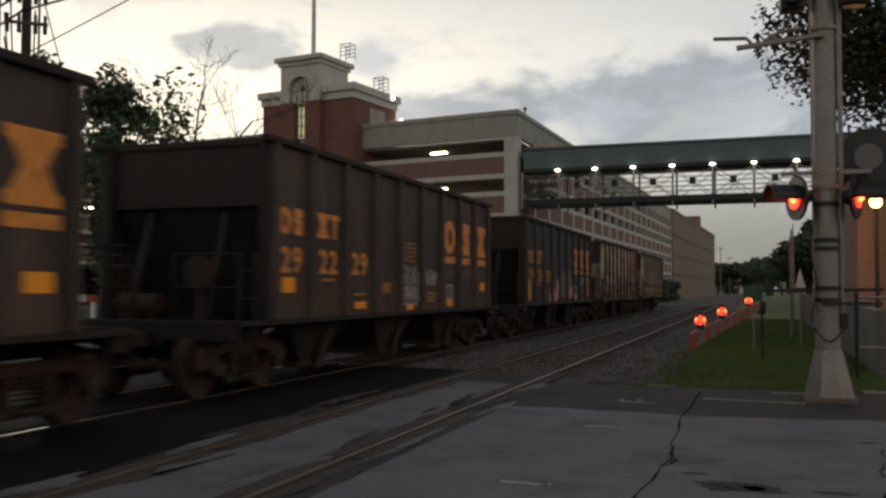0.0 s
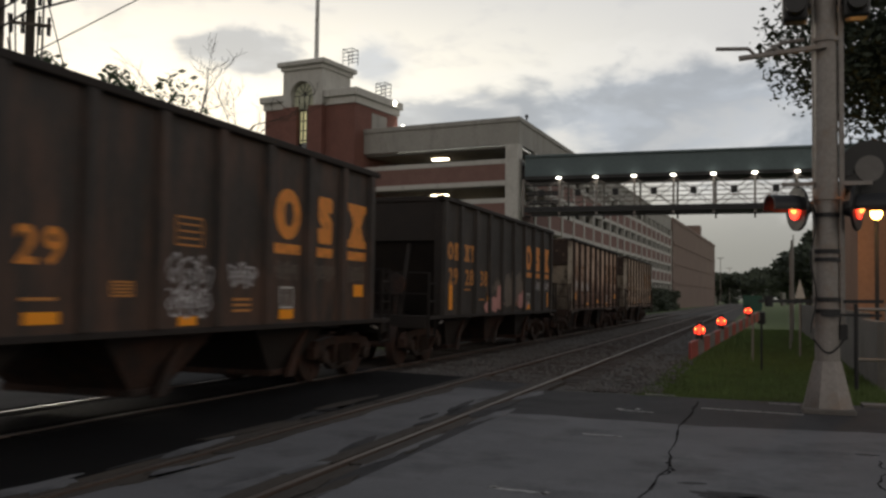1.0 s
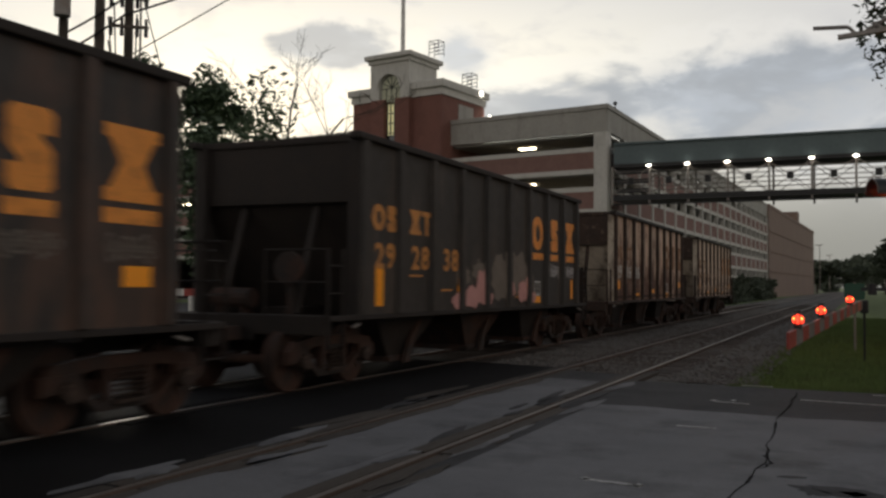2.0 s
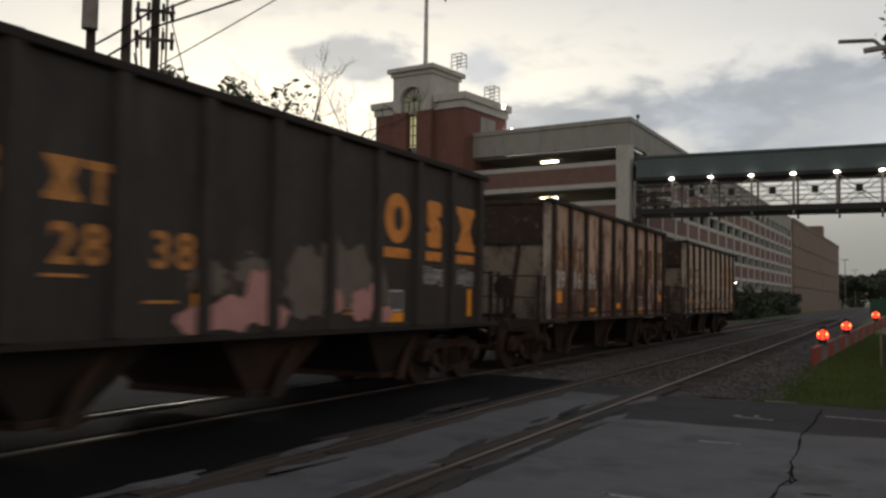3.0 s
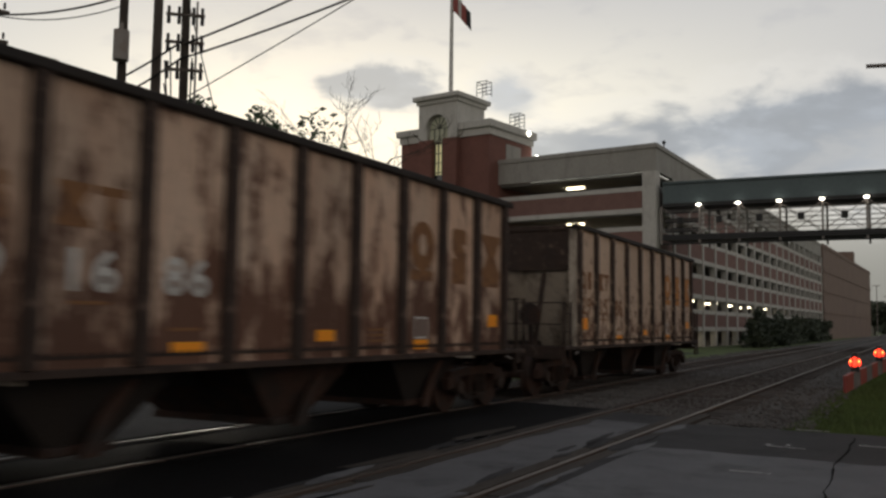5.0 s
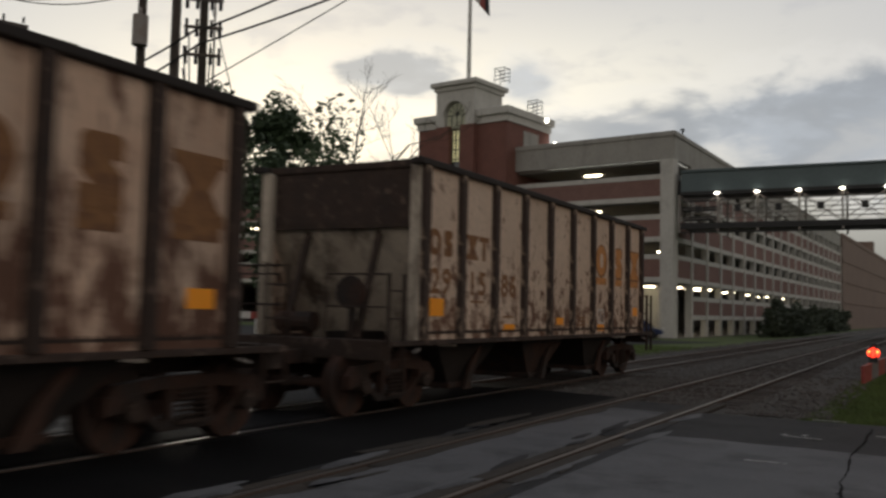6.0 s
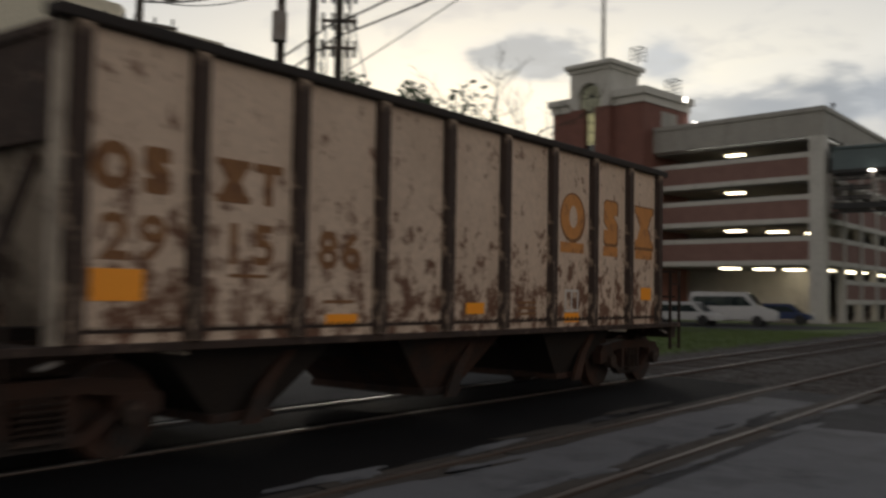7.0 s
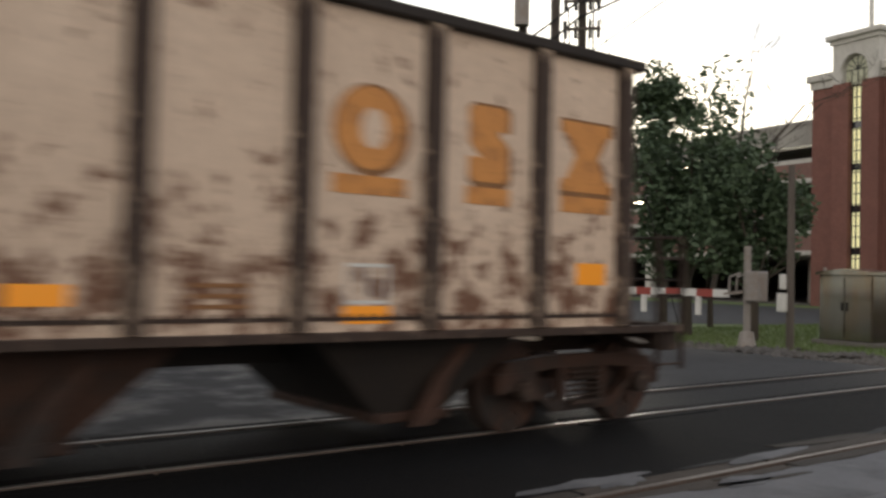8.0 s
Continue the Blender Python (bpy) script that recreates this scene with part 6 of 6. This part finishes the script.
CAR_WHITE = mat("car_white", (0.62, 0.62, 0.62), (0.55, 0.55, 0.55), 1.0, 0.3, bump=0.0)
CAR_BLUE = mat("car_blue", (0.03, 0.05, 0.13), (0.025, 0.04, 0.11), 1.0, 0.3, bump=0.0)
van("parked_van", "white van parked before the garage", -20.2, 57.5, 8, CAR_WHITE, 5.2, 2.1)
van("parked_car", "white car parked before the garage", -22.2, 54.5, 5, CAR_WHITE, 4.5, 1.45)
van("parked_car", "dark blue car parked at the garage", -19.4, 64.6, 10, CAR_BLUE, 4.2, 1.4)
van("waiting_car", "white and dark car waiting at the crossing", -42.0, 28.6, -30, CAR_WHITE, 4.6, 1.6)


def walking_sign():
    s = thing("warning_sign", "yellow diamond warning sign on a steel post", "sign", pose(*polar(54.75, 31.5), -0.14, 0, 0, 55))
    # unlit sign; weak emission added to brighten its yellow
    yel = glow("sign_yellow_glow", (0.80, 0.72, 0.03), 0.10)
    bm = bmesh.new()
    rod(bm, (0, 0, 0), (0, 0, 3.3), 0.035)
    part("post", bm, STEEL_GALV, s)
    bm = bmesh.new()
    prism(bm, [(0, 2.35), (0.48, 2.83), (0, 3.31), (-0.48, 2.83)], "y", -0.06, -0.04)
    part("diamond", bm, yel, s)
    bm = bmesh.new()
    for a, b in (((0, 3.02), (0, 2.8)), ((0, 2.82), (0.12, 2.6)), ((0, 2.82), (-0.12, 2.6)), ((0, 2.95), (0.16, 2.85)), ((0, 2.95), (-0.14, 2.84))):
        bar(bm, (a[0], -0.07, a[1]), (b[0], -0.07, b[1]), 0.06, 0.02)
    part("symbol", bm, BLACK_PLASTIC, s, "black symbol of bars")
    bm = bmesh.new()
    box(bm, -0.3, 0.32, -0.06, -0.04, 1.95, 2.25)
    part("arrow_plate", bm, yel, s)


walking_sign()


def far_shop():
    sh = thing("shop_front", "small dark shop front with warm lit windows", "shop", pose(*polar(55.6, 52), -0.14, 0, 0, 52))
    bm = bmesh.new()
    box(bm, -5, 5, 0, 3.6, 0, 4.2)
    part("wall", bm, BRICK_RED, sh)
    for x in (-0.6, 0.7):
        bm = bmesh.new()
        box(bm, x - 0.3, x + 0.3, -0.06, -0.02, 1.1, 1.8)
        part("lit_window", bm, glow("shop_light", (1.0, 0.62, 0.16), 0.6), sh, "warm lit window")


far_shop()


def far_flasher():
    """Crossing light high over the road on the far side."""
    f = thing("crossing_signal", "crossing signal mast with a red light beyond the tracks", "crossing signal", pose(*polar(73, 16.5), -0.1, 0, 0, 67))
    bm = bmesh.new()
    rod(bm, (0, 0, 0), (0, 0, 7.2), 0.12, 0.10, 12)
    bar(bm, (0, 0, 6.9), (3.4, 0, 7.0), 0.12, 0.12)
    part("post", bm, STEEL_GALV, f)
    for x in (1.2, 3.0):
        bm = bmesh.new()
        rod(bm, (x, -0.1, 6.95), (x, -0.06, 6.95), 0.28, seg=20)
        part("backplate", bm, BLACK_PLASTIC, f)
        bm = bmesh.new()
        rod(bm, (x, -0.13, 6.95), (x, -0.10, 6.95), 0.14, seg=20)
        part("lens", bm, RED_GLOW, f, "lit red lens")


far_flasher()

# ---- by the road: lamp, brick house, low wall, fence ----


def roadside():
    lp = thing("wall_lamp", "bright orange sodium lamp on the brick house", "lamp", pose(2.66, 23.85, 0))
    bm = bmesh.new()
    ball(bm, (0, 0, 3.68), 0.14, 14)
    part("globe", bm, LAMP_SODIUM, lp, "glowing orange globe")
    bm = bmesh.new()
    rod(bm, (0, 0, 3.8), (0.1, 0.9, 4.1), 0.03)
    rod(bm, (0.1, 0.9, -0.14), (0.1, 0.9, 4.1), 0.05)
    part("arm", bm, STEEL_DARK, lp)
    ld = new("sodium_light", bpy.data.lights.new("sodium_light", "POINT"))
    ld.data.energy, ld.data.color, ld.data.shadow_soft_size = 65, (1.0, 0.5, 0.15), 0.2
    ld.matrix_basis = pose(2.5, 23.5, 3.6)
    hs = thing("brick_house", "low brick building lit orange by the lamp", "building", pose(2.45, 26.0, -0.14))
    bm = bmesh.new()
    box(bm, 0, 12, 0, 10, 0, 4.9)
    part("wall", bm, mat("brick_warm", (0.30, 0.17, 0.11), (0.24, 0.135, 0.09), 1.0, 0.88, bump=0.3, fine=9), hs)
    bm = bmesh.new()
    box(bm, -0.2, 12.2, -0.2, 10.2, 4.9, 5.2)
    part("roof", bm, STEEL_DARK, hs)
    bm = bmesh.new()
    box(bm, 0.9, 2.0, -0.03, 0.02, 1.9, 3.2)
    part("window", bm, WINDOW_DARK, hs)
    bm = bmesh.new()
    box(bm, 0.8, 2.1, -0.08, 0.0, 1.8, 1.9)
    part("sill", bm, PRECAST, hs)
    wl = thing("low_wall", "stained low concrete wall along the grass", "wall")
    for k in range(12):
        bm = bmesh.new()
        box(bm, 2.22, 2.42, 20.0 + 3.0 * k, 22.96 + 3.0 * k, -0.3, 1.35 if k else 1.2, 0.015)
        part("wall_panel", bm, CONCRETE_OLD, wl)
    fn = thing("fence", "dark metal fence with round posts", "fence")
    for k in range(7):
        bm = bmesh.new()
        rod(bm, (1.75 + 0.55 * k, 19.0 + 0.1 * k, -0.14), (1.75 + 0.55 * k, 19.0 + 0.1 * k, 1.55), 0.04)
        part("post", bm, STEEL_GALV if k % 2 else STEEL_DARK, fn)
    for z in (0.5, 1.45):
        bm = bmesh.new()
        rod(bm, (1.75, 19.0, z), (5.05, 19.6, z), 0.03)
        part("rail", bm, STEEL_GALV, fn)
    # slim posts and a white cross sign far along the verge
    for k, (x, y, h) in enumerate(((1.05, 34, 3.4), (1.3, 40, 4.2), (1.5, 47, 4.6), (1.9, 56, 5.5), (1.2, 30, 2.2))):
        p = thing("verge_post", "slim grey post along the verge", "post", pose(x, y, -0.14), group="verge posts")
        bm = bmesh.new()
        rod(bm, (0, 0, 0), (0, 0, h), 0.035, 0.03)
        part("shaft", bm, STEEL_GALV, p)
        if k == 4:
            bm = bmesh.new()
            prism(bm, [(-0.15, 1.8), (0.15, 1.8), (0, 2.4)], "y", -0.1, -0.06)
            part("plate", bm, WHITE_PAINT, p, "pale pointed plate")
    bm = bmesh.new()
    prism(bm, [(1.5, 15.3), (60, 15.0), (60, 15.4), (1.5, 15.7)], "z", -0.2, 0.03)
    solid("kerb", bm, CONCRETE_OLD, "grey concrete kerb between road and grass", "kerb", kind="structure")
    # far road bridge and lamp masts at the end of the line
    ov = thing("far_overpass", "pale concrete overpass far down the railway", "bridge")
    bm = bmesh.new()
    box(bm, -40, 40, 330, 338, 5.6, 7.2)
    part("span", bm, CONCRETE, ov)
    for x in (-14, 8, 30):
        bm = bmesh.new()
        box(bm, x - 0.8, x + 0.8, 331, 337, -0.2, 5.6)
        part("pier", bm, CONCRETE, ov)
    for x, y, h in ((-8.6, 230, 11.6), (-7.6, 270, 10.5)):
        m = thing("light_mast", "tall thin lamp mast far down the railway", "street lamp", pose(x, y, -0.14))
        bm = bmesh.new()
        rod(bm, (0, 0, 0), (0, 0, h), 0.11, 0.07)
        bar(bm, (-1.0, 0, h), (0.8, 0, h + 0.1), 0.14, 0.14)
        part("shaft", bm, STEEL_GALV, m)


roadside()


def grass_tufts():
    rng = random.Random(31)
    v, f = [], []
    def blade(x, y):
        n = len(v)
        h, a, w = rng.uniform(0.05, 0.15), rng.uniform(0, 6.28), 0.012
        dx, dy = math.cos(a) * w, math.sin(a) * w
        lx, ly = rng.uniform(-0.06, 0.06), rng.uniform(-0.06, 0.06)
        v.extend([(x - dx, y - dy, -0.145), (x + dx, y + dy, -0.145), (x + lx, y + ly, -0.14 + h)])
        f.append((n, n + 1, n + 2))
    for _ in range(70000):
        y = 15.9 + 40 * rng.random() ** 2.2
        blade(rng.uniform(-2.1 + 0.5 * rng.random(), 2.2), y)
    for _ in range(30000):
        blade(rng.uniform(-22, -10.9), rng.uniform(20.5, 50))
    me = bpy.data.meshes.new("grass")
    me.from_pydata(v, [], f)
    me.materials.append(GRASS)
    tagged(new("grass", me), "short green grass blades on the verge", "grass", kind="stuff")



def rubble():
    """Broken dark asphalt and stone heaped at the road's edge by the far gate."""
    rng = random.Random(63)
    v, f = [], []
    for _ in range(1500):
        s = rng.random()
        x, y = -13.6 + 2.6 * s + rng.gauss(0, 0.5), 19.6 + 1.5 * s + rng.gauss(0, 0.32)
        top = 0.16 * math.exp(-((x + 13.2) / 0.9) ** 2) + 0.14 * math.exp(-((x + 11.3) / 0.6) ** 2)
        r, z = rng.uniform(0.03, 0.11), -0.1 + top * rng.random()
        n = len(v)
        for dx, dy, dz in ((1, 0, 0), (-1, 0, 0), (0, 1, 0), (0, -1, 0), (0, 0, 0.7), (0, 0, -0.6)):
            v.append((x + dx * r * rng.uniform(0.5, 1.3), y + dy * r * rng.uniform(0.5, 1.3), z + dz * r * rng.uniform(0.5, 1.2)))
        for a, b in ((0, 2), (2, 1), (1, 3), (3, 0)):
            f.extend([(n + a, n + b, n + 4), (n + b, n + a, n + 5)])
    me = bpy.data.meshes.new("rubble")
    me.from_pydata(v, [], f)
    me.materials.append(BALLAST)
    tagged(new("rubble", me), "dark broken stone heaped beside the gate", "rubble", kind="stuff")


rubble()
grass_tufts()


def motions():
    """The train rolls at a steady eight metres a second; the wheels turn with it."""
    speed, rear0, pitch = 8.0, 72.0, 15.96
    for k, w in enumerate(reversed(WAGONS)):
        walk(w, [(t / 2, pose(TRAIN_X, rear0 - 5.95 - pitch * k - speed * t / 2, 0)) for t in range(17)])
    turn = math.degrees(speed * 2 / FPS / WHEEL_R)
    for ws in WHEELSETS:
        y = ws.location.y
        walk(ws, [(k * 2 / FPS, pose(0, y, WHEEL_R, turn * k)) for k in range(121)])


motions()
